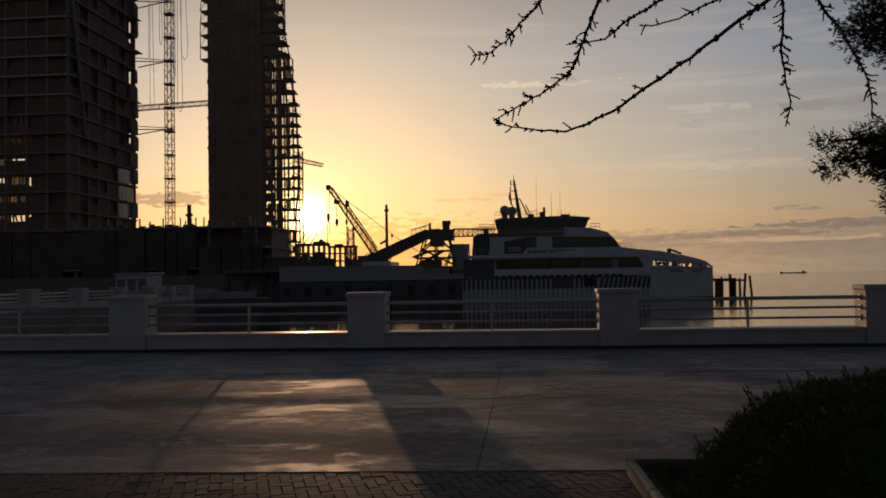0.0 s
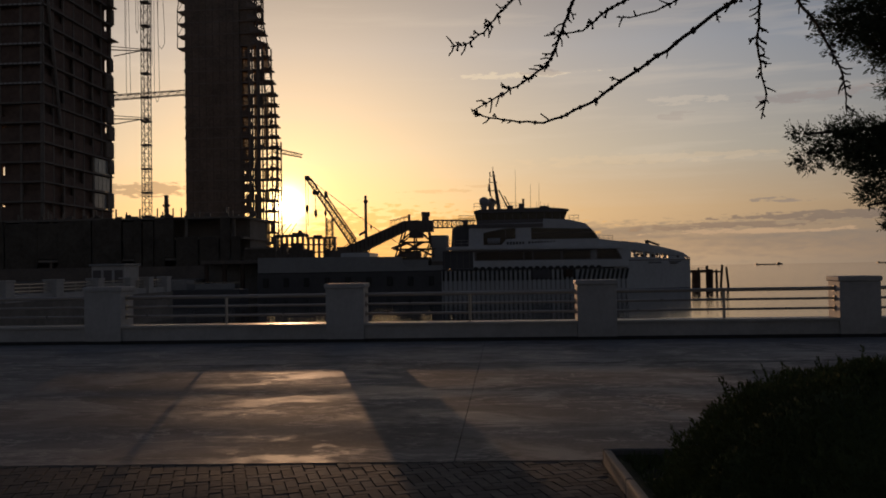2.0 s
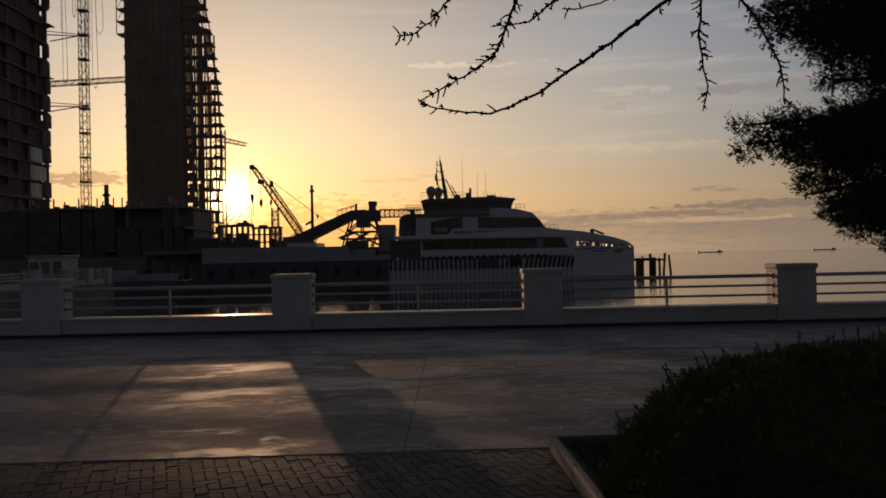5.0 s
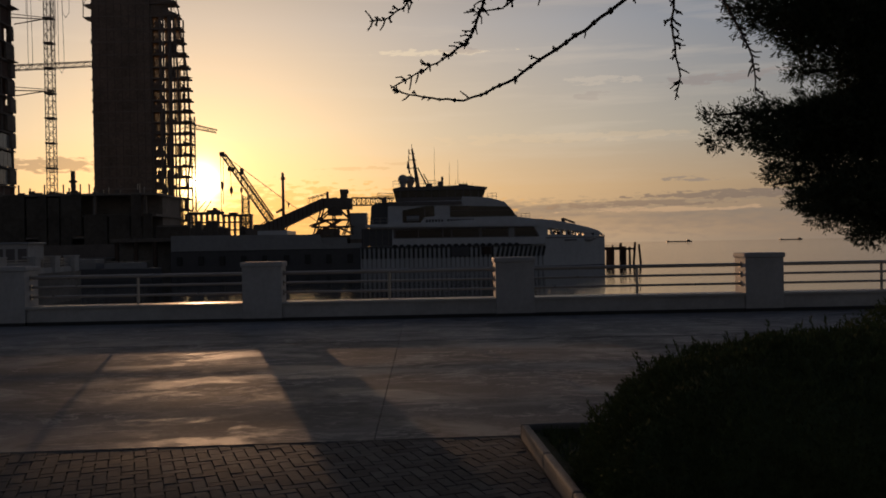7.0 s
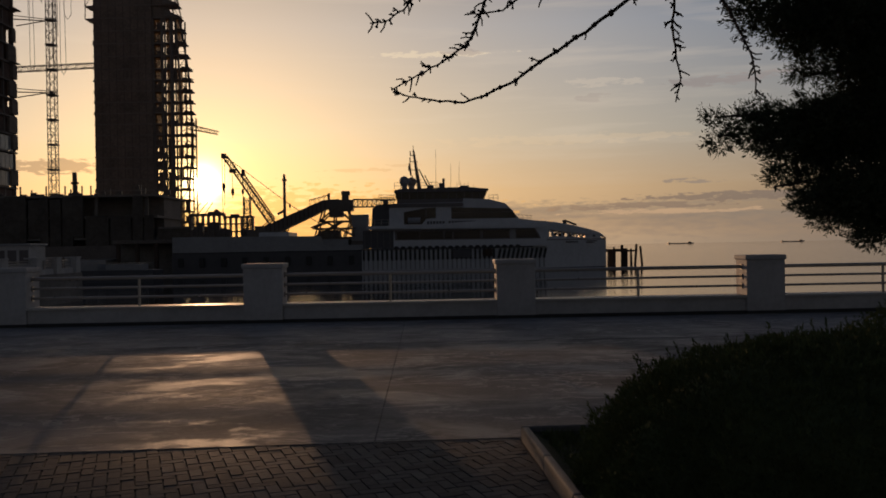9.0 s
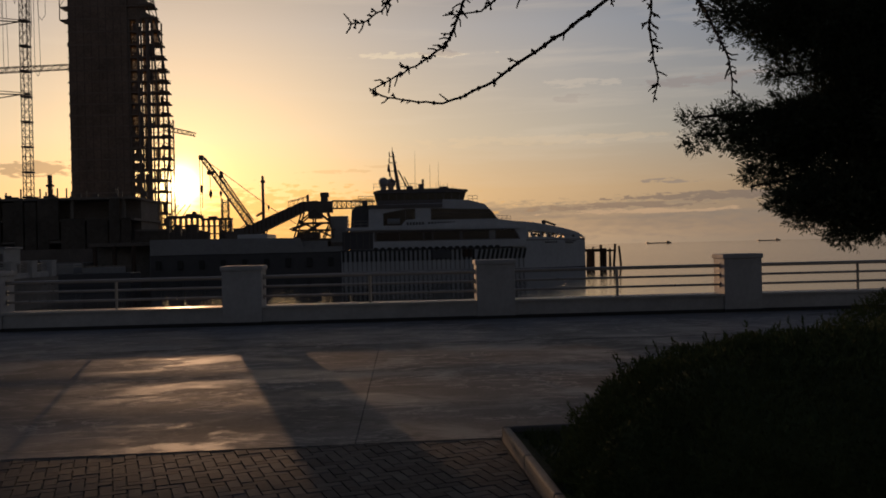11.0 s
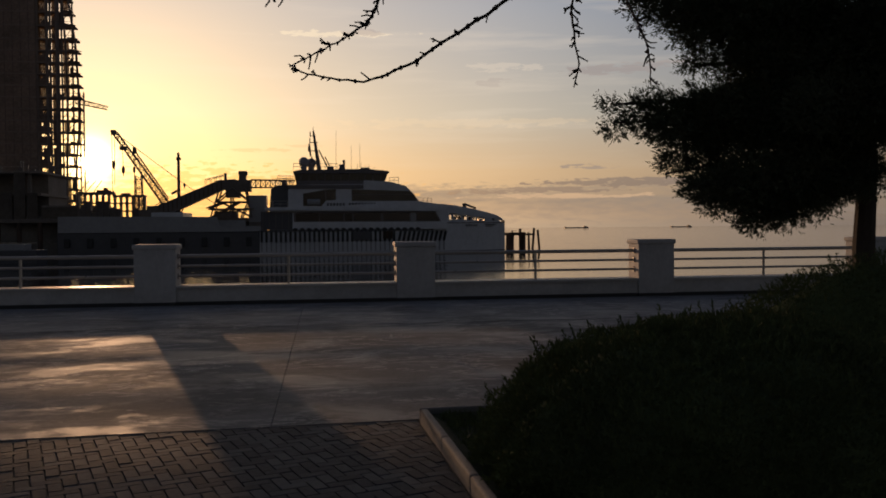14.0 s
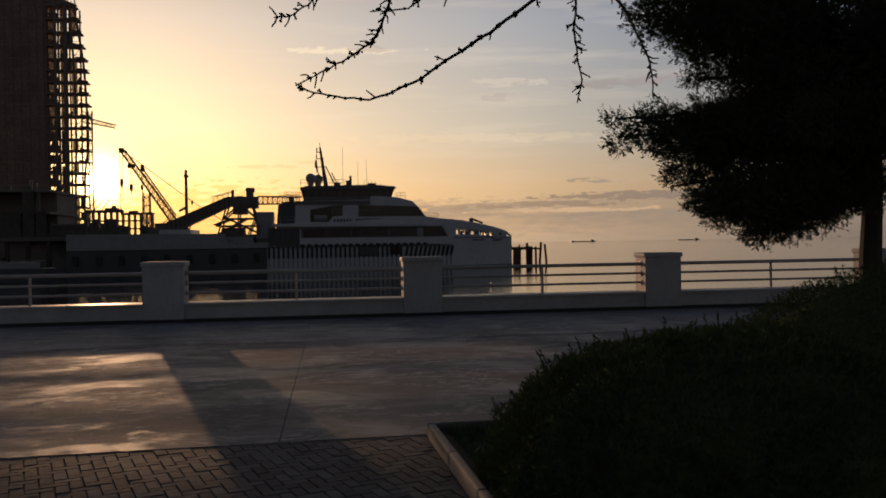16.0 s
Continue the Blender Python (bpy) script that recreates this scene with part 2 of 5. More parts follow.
TREE_LEAF = material("conifer_leaf", (0.08, 0.09, 0.055), 0.8, vary=0.4, grain=8, stain=1.2, bump=0, spec=0.12)
BARK = material("bark", (0.05, 0.038, 0.03), 0.85, vary=0.4, grain=30, stain=4, bump=0.5)
RUST = material("rusty_pile", (0.09, 0.06, 0.045), 0.8, vary=0.5, grain=3, stain=0.6, bump=0.3)
DARK_NET = material("added_dark_netting", (0.115, 0.098, 0.08), 0.9, vary=0.5, grain=1.5, stain=0.2, bump=0.3)
BRIDGE_GREY = material("bridge_grey_paint", (0.16, 0.14, 0.14), 0.5, vary=0.2, grain=2, stain=0.3, bump=0.02)
QUAY = material("quay_wall_concrete", (0.24, 0.22, 0.20), 0.8, vary=0.4, grain=2.5, stain=0.35, bump=0.3)


def glass_dark(name, tone):
    m = material(name, tone, 0.12, vary=0.1, grain=1, stain=0.4, bump=0)
    return m


def thin_net(name, tone, through):
    """Loose woven netting: part of the light comes through it, from behind."""
    m = material(name, tone, 0.9, vary=0.5, grain=2.5, stain=0.3, bump=0.2)
    t = m.node_tree
    b = t.nodes["Principled BSDF"]
    back_lit = t.nodes.new("ShaderNodeBsdfTranslucent")
    t.links.new(b.inputs["Base Color"].links[0].from_socket, back_lit.inputs[0])
    holes = t.nodes.new("ShaderNodeBsdfTransparent")
    one, two = t.nodes.new("ShaderNodeMixShader"), t.nodes.new("ShaderNodeMixShader")
    one.inputs[0].default_value, two.inputs[0].default_value = 0.6, through
    t.links.new(b.outputs[0], one.inputs[1])
    t.links.new(back_lit.outputs[0], one.inputs[2])
    t.links.new(one.outputs[0], two.inputs[1])
    t.links.new(holes.outputs[0], two.inputs[2])
    t.links.new(two.outputs[0], t.nodes["Material Output"].inputs[0])
    return m


THIN_NET = thin_net("thin_site_netting", (0.30, 0.22, 0.14), 0.22)
GLASS = glass_dark("dark_window_glass", (0.02, 0.022, 0.025))


def water_material():
    m = bpy.data.materials.new("calm_sea")
    m.use_nodes = True
    t = m.node_tree
    b = t.nodes["Principled BSDF"]
    b.inputs["Base Color"].default_value = (0.02, 0.026, 0.03, 1)
    b.inputs["Roughness"].default_value = 0.04
    b.inputs["IOR"].default_value = 1.33
    c = t.nodes.new("ShaderNodeTexCoord").outputs["Object"]
    hs = []
    for scale, sx, sy in ((0.55, 1.0, 2.2), (2.6, 1.0, 1.8)):
        mp = t.nodes.new("ShaderNodeMapping")
        mp.inputs["Scale"].default_value = (scale * sx, scale * sy, scale)
        t.links.new(c, mp.inputs[0])
        n = t.nodes.new("ShaderNodeTexNoise")
        n.inputs["Scale"].default_value, n.inputs["Detail"].default_value = 1.0, 3
        t.links.new(mp.outputs[0], n.inputs["Vector"])
        hs.append(n.outputs[0])
    a = t.nodes.new("ShaderNodeMath")
    a.operation = "MULTIPLY_ADD"
    t.links.new(hs[1], a.inputs[0])
    a.inputs[1].default_value = 0.55
    t.links.new(hs[0], a.inputs[2])
    k = t.nodes.new("ShaderNodeBump")
    k.inputs["Strength"].default_value, k.inputs["Distance"].default_value = 0.2, 0.06
    t.links.new(a.outputs[0], k.inputs["Height"])
    t.links.new(k.outputs[0], b.inputs["Normal"])
    return m


SEA = water_material()


# ---- builders ----
def mesh_from(name, bm, mat):
    me = bpy.data.meshes.new(name)
    bm.normal_update()
    bm.to_mesh(me)
    bm.free()
    me.materials.append(mat)
    return me


def part(name, bm, mat, parent, label=""):
    ob = new(name, mesh_from(name, bm, mat))
    ob.parent = parent
    return tagged(ob, label) if label else ob


def thing(name, x, y, z, label, category, group="", kind="", rz=0.0):
    ob = new(name)
    ob.empty_display_size = 0.2
    ob.matrix_basis = pose(x, y, z, 0, 0, rz)
    return tagged(ob, label, category, group, kind)


def single(name, bm, mat, label, category, group="", kind="", at=(0, 0, 0)):
    ob = new(name, mesh_from(name, bm, mat))
    ob.location = at
    return tagged(ob, label, category, group, kind)


def box(bm, x0, x1, y0, y1, z0, z1, bevel=0.0):
    g = bmesh.ops.create_cube(bm, size=1.0)
    vs = g["verts"]
    bmesh.ops.scale(bm, vec=(x1 - x0, y1 - y0, z1 - z0), verts=vs)
    bmesh.ops.translate(bm, vec=((x0 + x1) / 2, (y0 + y1) / 2, (z0 + z1) / 2), verts=vs)
    if bevel:
        es = list({e for v in vs for e in v.link_edges})
        bmesh.ops.bevel(bm, geom=es, offset=bevel, segments=2, profile=0.6, affect="EDGES")
    return bm


def boxes(*spec, bevel=0.0):
    bm = bmesh.new()
    for s in spec:
        box(bm, *s, bevel=bevel)
    return bm


def rod(bm, p, q, r, r2=None, sides=8):
    """A round bar from p to q."""
    p, q = Vector(p), Vector(q)
    d = q - p
    m = Matrix.Translation((p + q) / 2) @ d.to_track_quat("Z", "Y").to_matrix().to_4x4()
    bmesh.ops.create_cone(bm, cap_ends=True, segments=sides, radius1=r, radius2=r if r2 is None else r2, depth=d.length, matrix=m)
    return bm


def prism(bm, outline, y0, y1):
    """An x-z outline drawn out along y."""
    a = [bm.verts.new((x, y0, z)) for x, z in outline]
    b = [bm.verts.new((x, y1, z)) for x, z in outline]
    n = len(a)
    bm.faces.new(a)
    bm.faces.new(b[::-1])
    for i in range(n):
        bm.faces.new((a[i], b[i], b[(i + 1) % n], a[(i + 1) % n]))
    bmesh.ops.recalc_face_normals(bm, faces=bm.faces)
    return bm


def lattice(bm, p, q, w0, w1, n, r):
    """A square lattice mast or jib from p to q: four chords and zigzag bracing."""
    p, q = Vector(p), Vector(q)
    d = (q - p).normalized()
    side = d.cross(Vector((0, 0, 1)))
    side = Vector((1, 0, 0)) if side.length < 0.1 else side.normalized()
    over = side.cross(d).normalized()
    rings = []
    for i in range(n + 1):
        f = i / n
        c, w = p.lerp(q, f), (w0 + (w1 - w0) * f) / 2
        rings.append([c + side * w * a + over * w * b for a, b in ((-1, -1), (1, -1), (1, 1), (-1, 1))])
    for k in range(4):
        rod(bm, rings[0][k], rings[-1][k], r, sides=4)
        for i in range(n):
            a, b = (k, (k + 1) % 4) if i % 2 else ((k + 1) % 4, k)
            rod(bm, rings[i][a], rings[i + 1][b], r * 0.6, sides=3)
            rod(bm, rings[i][k], rings[i][(k + 1) % 4], r * 0.6, sides=3)
    return bm


def soup(name, verts, faces, mat):
    me = bpy.data.meshes.new(name)
    me.from_pydata(verts, [], faces)
    me.materials.append(mat)
    me.update()
    return me


# ---- ground ----
WATER = -2.2
sea = single("water", boxes((-2500, 3500, 17.9, 4800, WATER - 1.0, WATER)), SEA, "calm grey sea reflecting the evening sky", "water", kind="structure")
ground = single("ground", boxes((-400, 400, -300, 17.88, -3.5, -0.12)), SAND, "dark bedding under the paving of the promenade", "ground", kind="structure")
FRONT = 17.45

# concrete promenade, in cast bays
pavement = thing("pavement", 0, 0, 0, "stained grey concrete promenade with a dark joint", "pavement", kind="structure")
SKEW = 2.5  # the bed and the block paving stand at a slight angle to the sea wall
BED_X, BED_Y = 0.72, 6.58
SKEWED = Matrix.Translation((BED_X, BED_Y, 0)) @ Matrix.Rotation(radians(SKEW), 4, "Z") @ Matrix.Translation((-BED_X, -BED_Y, 0))


def near_edge(x):
    return 6.62 + math.tan(radians(SKEW)) * (x - BED_X)


def slab(x0, x1, far, top, mat, near=None):
    ya, yb = (near_edge(x0), near_edge(x1)) if near is None else (near, near)
    bm = boxes((x0, x1, 0, 1, -0.12, top))
    for v in bm.verts:
        n = ya if v.co.x < (x0 + x1) / 2 else yb
        v.co.y = far if v.co.y > 0.5 else n
    part("slab", bm, mat, pavement)


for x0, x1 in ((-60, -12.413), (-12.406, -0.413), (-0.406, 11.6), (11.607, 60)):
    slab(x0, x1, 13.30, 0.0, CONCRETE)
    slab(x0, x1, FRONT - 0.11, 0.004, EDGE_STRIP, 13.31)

# the sea wall's piers, plinth and rails
PITCH, PIER_W = 5.2, 0.80


def pier(x):
    t = thing("balustrade_pier", x, FRONT, 0, "square white rendered pier with a flat cap on the sea wall", "pier", "piers of the sea wall")
    part("shaft", boxes((-PIER_W / 2, PIER_W / 2, 0, 0.62, -0.12, 1.11), bevel=0.012), WHITE_WALL, t)
    # dark strip along the foot, a little proud of the face
    part("damp_strip", boxes((-PIER_W / 2 - 0.006, PIER_W / 2 + 0.006, -0.006, 0.1, -0.1, 0.062)), RUBBER, t, "dark strip along the foot")
    part("cap", boxes((-PIER_W / 2 - 0.03, PIER_W / 2 + 0.03, -0.03, 0.65, 1.11, 1.215), bevel=0.03), WHITE_WALL, t)
    return t


def railing(x0, x1):
    t = thing("railing", x0, FRONT + 0.28, 0.385, "round steel railing of three bars between white piers", "railing", "railings of the sea wall")
    for z in (0.585, 0.385, 0.185):
        bm = bmesh.new()
        rod(bm, (0, 0, z), (x1 - x0, 0, z), 0.038 if z > 0.5 else 0.025, sides=10)
        part("bar", bm, STEEL, t)
        for x in (0.012, x1 - x0 - 0.012):
            bm = bmesh.new()
            rod(bm, (x - 0.012, 0, z), (x + 0.012, 0, z), 0.06, sides=10)
            part("flange", bm, STEEL, t)
    bm = bmesh.new()
    rod(bm, ((x1 - x0) / 2, 0, 0), ((x1 - x0) / 2, 0, 0.585), 0.03, sides=8)
    part("post", bm, STEEL, t)


PIERS = [-3.32 + PITCH * k for k in range(-4, 7)]
for k, x in enumerate(PIERS):
    pier(x)
    if k + 1 < len(PIERS):
        x0, x1 = x + PIER_W / 2, PIERS[k + 1] - PIER_W / 2
        t = thing("plinth", x0, FRONT, -0.12, "low white rendered plinth wall under the railing", "wall", "plinths of the sea wall")
        part("wall", boxes((0, x1 - x0, 0.06, 0.5, 0.0, 0.45), bevel=0.01), WHITE_WALL, t)
        part("damp_strip", boxes((0.01, x1 - x0 - 0.01, 0.052, 0.1, 0.01, 0.185)), RUBBER, t, "dark strip along the foot")
        part("coping", boxes((0, x1 - x0, 0.0, 0.56, 0.45, 0.505), bevel=0.012), COPING, t, "smooth worn coping")
        railing(x0, x1)
quay_wall = single("quay_wall", boxes((-60, 60, FRONT + 0.46, FRONT + 1.0, -3.4, -0.002)), QUAY, "concrete sea wall below the promenade", "wall", kind="structure")


# ---- ship ----
BOW = 28.75


def half_breadth(x):
    f = min(1.0, max(0.0, (BOW - x) / 19.0))
    return 6.5 * (0.14 + 0.86 * (1 - (1 - f) ** 2.3))


def shell(xs, low, high, inset=0.0):
    """A closed body that follows the hull's plan, between two heights that vary along x."""
    bm = bmesh.new()
    prev = None
    for x in xs:
        w = half_breadth(x) - inset
        z0, z1 = low(x), high(x)
        r = 0.25 * min(1.0, z1 - z0)
        ring = [bm.verts.new(v) for v in ((x, -w, z0), (x, -w, z1 - r), (x, -w + r, z1), (x, w - r, z1), (x, w, z1 - r), (x, w, z0))]
        if prev:
            for i in range(6):
                bm.faces.new((prev[i], ring[i], ring[(i + 1) % 6], prev[(i + 1) % 6]))
        else:
            bm.faces.new(ring[::-1])
        prev = ring
    bm.faces.new(prev)
    bmesh.ops.recalc_face_normals(bm, faces=bm.faces)
    return bm


def pane(points, y, thick=0.08):
    return prism(bmesh.new(), points, y - thick, y)


def letter_bars(parent, x0, x1, z, high, y, count, seed, label):
    """Plain bars of the size of lettering, one a letter."""
    rng = random.Random(seed)
    step = (x1 - x0) / count
    for k in range(count):
        if rng.random() < 0.1:
            continue
        x = x0 + k * step
        part("letter_bar", boxes((x, x + step * 0.66, y - 0.03, y, z, z + high)), HULL_DARK, parent, label)


def sheer(x):
    """Height of the rounded whaleback over the foredeck."""
    return float(np.interp(x, (16.9, 19.8, 23.25, 26.05, 27.5, 28.35, 28.7, BOW), (7.40, 7.22, 6.62, 6.0, 5.58, 5.05, 4.62, 4.42)))


def bow_sill(x):
    return 5.08 - 0.055 * (x - 19)


def bow_lintel(x):
    return max(bow_sill(x) + 0.02, 6.02 - 0.125 * (x - 19))


def ship():
    near = 128.0
    t = thing("ship", 0, near + 6.5, WATER, "white fast passenger ship with dark windows moored at a pier", "ship")
    xs = [-9.4, -4, 2, 8, 13, 16, 18, 20, 22, 24, 25.5, 26.8, 27.6, 28.2, 28.5, BOW]
    hull = part("hull", shell(xs, lambda x: -0.8, lambda x: 3.45 + (bow_sill(x) - 3.45) * min(1, max(0, (x - 16) / 3))), HULL_WHITE, t)
    part("boot_top", shell(xs, lambda x: -0.7, lambda x: 0.42, -0.04), HULL_DARK, t, "dark band along the waterline")
    part("rubbing_strake", shell(xs[:6] + [18.6], lambda x: 3.34, lambda x: 3.56, -0.16), HULL_DARK, t)
    part("knuckle_line", shell(xs[6:], lambda x: 4.40, lambda x: 4.52, -0.05), BRIDGE_GREY, t)
    # rubber fender strips down the side, raked towards the bow
    strip = mesh_from("fender_strip", boxes((-0.17, 0.17, -0.20, 0.02, 1.75, 3.32), bevel=0.04), RUBBER)
    stay = mesh_from("fender_stay", boxes((-0.10, 0.10, -0.12, 0.02, 0.36, 1.74)), HULL_GREY)
    lean = mesh_from("fender_strip", boxes((-0.19, 0.19, -0.16, 0.02, -0.05, 1.5), bevel=0.04), RUBBER)
    for k in range(40):
        x = -9.1 + 0.70 * k
        raked = x > 10.6
        ob = new("fender_strip", lean if raked else strip)
        ob.parent = hull
        ob.matrix_basis = pose(x, -half_breadth(x), 1.8 if raked else 0, 0, 13 if raked else 0, 0)
        ob = new("fender_stay", stay)
        ob.parent = hull
        ob.location = (x, -half_breadth(x), 0)
    bm = bmesh.new()
    bmesh.ops.create_cone(bm, cap_ends=True, segments=14, radius1=0.36, radius2=0.36, depth=0.12, matrix=Matrix.Rotation(radians(90), 4, "X") @ Matrix.Diagonal((1, 0.7, 1, 1)))
    scupper = mesh_from("freeing_port", bm, RUBBER)
    for k in range(22):
        x = -4.2 + 1.02 * k
        ob = new("freeing_port", scupper)
        ob.parent = hull
        ob.location = (x, -half_breadth(x) - 0.14, 3.60)
    part("boarding_door", boxes((4.3, 7.0, -6.72, -6.4, 1.9, 3.3), bevel=0.1), HULL_DARK, hull, "dark side boarding door")
    part("side_ladder", boxes((8.8, 10.3, -6.70, -6.4, 2.1, 3.3), bevel=0.08), RUST, hull, "brown folded side ladder")
    # bow: rounded whaleback over mooring openings
    bow_xs = [18.6, 20, 22, 24, 25.0, 25.8, 26.8, 27.6, 28.2, 28.5, BOW]
    part("whaleback", shell(bow_xs, bow_lintel, sheer), HULL_WHITE, t)
    post = mesh_from("bulwark_post", boxes((-0.13, 0.13, -0.1, 0.1, 0, 1.0)), HULL_WHITE)
    for k, x in enumerate((19.9, 21.3, 22.2, 22.8, 23.6, 24.3)):
        for side in (-1, 1):
            ob = new("bulwark_post", post)
            ob.parent = t
            ob.matrix_basis = pose(x, side * (half_breadth(x) - 0.12), bow_sill(x) - 0.1, 0, -24 + 9 * k, 0)
    for x, r in ((20.6, 0.30), (21.7, 0.34), (23.1, 0.26)):
        bm = bmesh.new()
        rod(bm, (x, -0.8, 4.6), (x, -0.8, bow_sill(x) + 0.35), r, r * 0.8)
        rod(bm, (x - 0.5, -0.8, bow_sill(x) + 0.3), (x + 0.5, -0.8, bow_sill(x) + 0.42), r * 0.6)
        part("mooring_bitt", bm, DARK_STEEL, t)
    part("stem", shell(bow_xs[4:], lambda x: 4.38, lambda x: max(bow_lintel(x) + 0.05, 4.42) if x < 28 else 4.41), HULL_WHITE, t)
    part("forward_bulkhead", shell([16.2, 17.4, 19.1], lambda x: 4.5, lambda x: sheer(x) - 0.02), HULL_WHITE, t)
    bm = bmesh.new()
    rod(bm, (21.9, -3.6, 6.5), (21.7, -3.6, 7.5), 0.28)
    rod(bm, (21.8, -3.6, 7.4), (23.6, -3.6, 6.7), 0.16)
    part("mooring_davit", bm, DARK_STEEL, t)
    letter_bars(hull, 19.9, 23.7, 3.95, 0.26, -half_breadth(21.8) - 0.1, 14, 3, "small dark lettering bar")
    bm = bmesh.new()
    box(bm, 24.9, 26.9, -half_breadth(25.4) - 0.12, -half_breadth(25.4) + 0.3, 4.12, 4.24)
    box(bm, 25.2, 26.5, -half_breadth(25.4) - 0.12, -half_breadth(25.4) + 0.3, 3.88, 3.97)
    part("bow_stripe", bm, HULL_DARK, hull, "dark double stripe on the bow")

    # lower passenger deck
    low = part("lower_deckhouse", prism(bmesh.new(), [(-7.9, 3.4), (18.6, 3.4), (18.6, 7.28), (16.9, 7.42), (14.4, 7.78), (-7.9, 6.6)], -6.2, 6.2), HULL_WHITE, t)
    part("window_recess", pane([(-4.4, 4.74), (17.7, 4.68), (17.45, 5.3), (16.85, 6.26), (-4.4, 6.10)], -6.2, 0.03), BRIDGE_GREY, low, "dark surround of the saloon windows")
    for x0, x1 in ((-4.1, -0.7), (-0.6, 2.9), (3.15, 4.25), (4.5, 8.5), (8.95, 12.9)):
        part("window", pane([(x0, 4.86), (x1, 4.84), (x1, 6.02), (x0, 5.98)], -6.23, 0.03), GLASS, low, "dark tinted saloon window")
    part("window", pane([(14.0, 4.84), (17.45, 4.80), (16.75, 6.12), (14.0, 6.08)], -6.23, 0.03), GLASS, low, "dark raked saloon window")
    part("window_post", boxes((13.05, 13.85, -6.29, -6.2, 4.7, 6.24)), HULL_GREY, low)
    part("bulwark", boxes((-4.6, 18.6, -6.46, -6.22, 3.56, 4.66), bevel=0.04), HULL_WHITE, t, "white bulwark below the saloon windows")
    part("deck_ledge", prism(bmesh.new(), [(-8.6, 6.50), (-8.6, 6.92), (0.4, 7.0), (16.9, 6.72), (17.6, 6.34), (16.8, 6.28)], -6.75, 6.75), HULL_WHITE, t)
    # shade under the ledge, drawn as a dark grey band
    part("ledge_fascia", boxes((-8.6, 16.6, -6.60, -6.24, 6.12, 6.30)), BRIDGE_GREY, t)
    # open after end: a dark sheet on the side stands in for its shade
    part("stern_recess", boxes((-9.2, -4.6, -6.32, -6.2, 3.6, 6.28)), HULL_DARK, t, "dark sheet for the shade of the open after end")
    for k in range(5):
        part("stern_pillar", boxes((-9.0 + 0.95 * k, -8.88 + 0.95 * k, -6.42, -6.32, 3.4, 6.3)), BRIDGE_GREY, t)

    # upper passenger deck
    upper = part("upper_deckhouse", prism(bmesh.new(), [(-5.25, 6.74), (14.8, 6.74), (14.45, 7.75), (13.6, 8.95), (12.4, 10.14), (10.0, 10.78), (6.1, 10.98), (6.0, 10.42), (-3.9, 10.34), (-4.3, 9.95), (-5.2, 9.6)], -5.7, 5.7), HULL_WHITE, t)
    part("shade_deck", boxes((-5.2, 6.0, -5.9, -5.5, 9.72, 10.3), bevel=0.05), BRIDGE_GREY, upper, "dull grey band under the bridge")
    part("window", pane([(4.22, 7.88), (14.2, 7.86), (13.65, 8.75), (13.1, 9.34), (4.22, 9.62)], -5.7, 0.05), GLASS, upper, "long dark wraparound window")
    part("window_bar", boxes((4.22, 13.5, -5.79, -5.75, 8.78, 8.86)), BRIDGE_GREY, upper)
    part("window", pane([(-3.0, 7.14), (-0.3, 7.12), (0.38, 7.95), (1.85, 8.05), (1.85, 9.62), (0.3, 9.56), (-3.0, 9.0)], -5.7, 0.05), GLASS, upper, "dark open side window")
    part("window_bar", boxes((0.28, 0.42, -5.79, -5.75, 8.0, 9.5)), BRIDGE_GREY, upper)
    bm = bmesh.new()
    rod(bm, (-2.4, -5.82, 7.75), (-0.5, -5.82, 7.75), 0.42, sides=12)
    part("liferaft_canister", bm, HULL_GREY, upper, "grey life-raft canister")
    letter_bars(upper, 0.5, 8.45, 7.12, 0.44, -5.77, 17, 5, "dark lettering bar")
    part("mark", boxes((8.8, 9.3, -5.8, -5.77, 7.35, 7.48)), HULL_DARK, upper)
    part("mark", boxes((9.75, 10.05, -5.8, -5.77, 7.1, 7.55)), HULL_DARK, upper)
    part("exhaust_casing", prism(bmesh.new(), [(-8.0, 6.9), (-5.27, 6.9), (-5.27, 9.6), (-4.4, 9.98), (-4.0, 10.3), (-6.8, 10.3), (-7.8, 9.7)], -4.6, 4.6), HULL_DARK, t, "dark casing at the after end of the deckhouse")
    # bridge with overhanging roof
    bridge = part("bridge", prism(bmesh.new(), [(-4.0, 10.36), (6.0, 10.44), (9.3, 10.82), (9.75, 12.06), (-4.3, 12.1)], -4.9, 4.9), GLASS, t, "bridge with raked dark windows all round")
    for k in range(11):
        x = -3.4 + 1.2 * k
        part("mullion", prism(bmesh.new(), [(x, 11.0), (x + 0.12, 11.0), (x + 0.16, 12.06), (x + 0.04, 12.06)], -4.95, -4.9), BRIDGE_GREY, bridge)
    part("bridge_apron", boxes((-3.9, 6.1, -5.05, -4.9, 10.44, 10.98), bevel=0.02), BRIDGE_GREY, bridge)
    part("bridge_roof", prism(bmesh.new(), [(-4.45, 12.05), (9.8, 12.02), (10.0, 12.2), (9.85, 12.42), (6.5, 12.74), (0.6, 12.62), (-3.6, 12.56), (-4.4, 12.36)], -5.3, 5.3), BRIDGE_GREY, t)
    # mast, domes, aerials, rails
    bm = bmesh.new()
    rod(bm, (-0.55, 0, 12.5), (-1.45, 0, 19.0), 0.36, 0.14, 8)
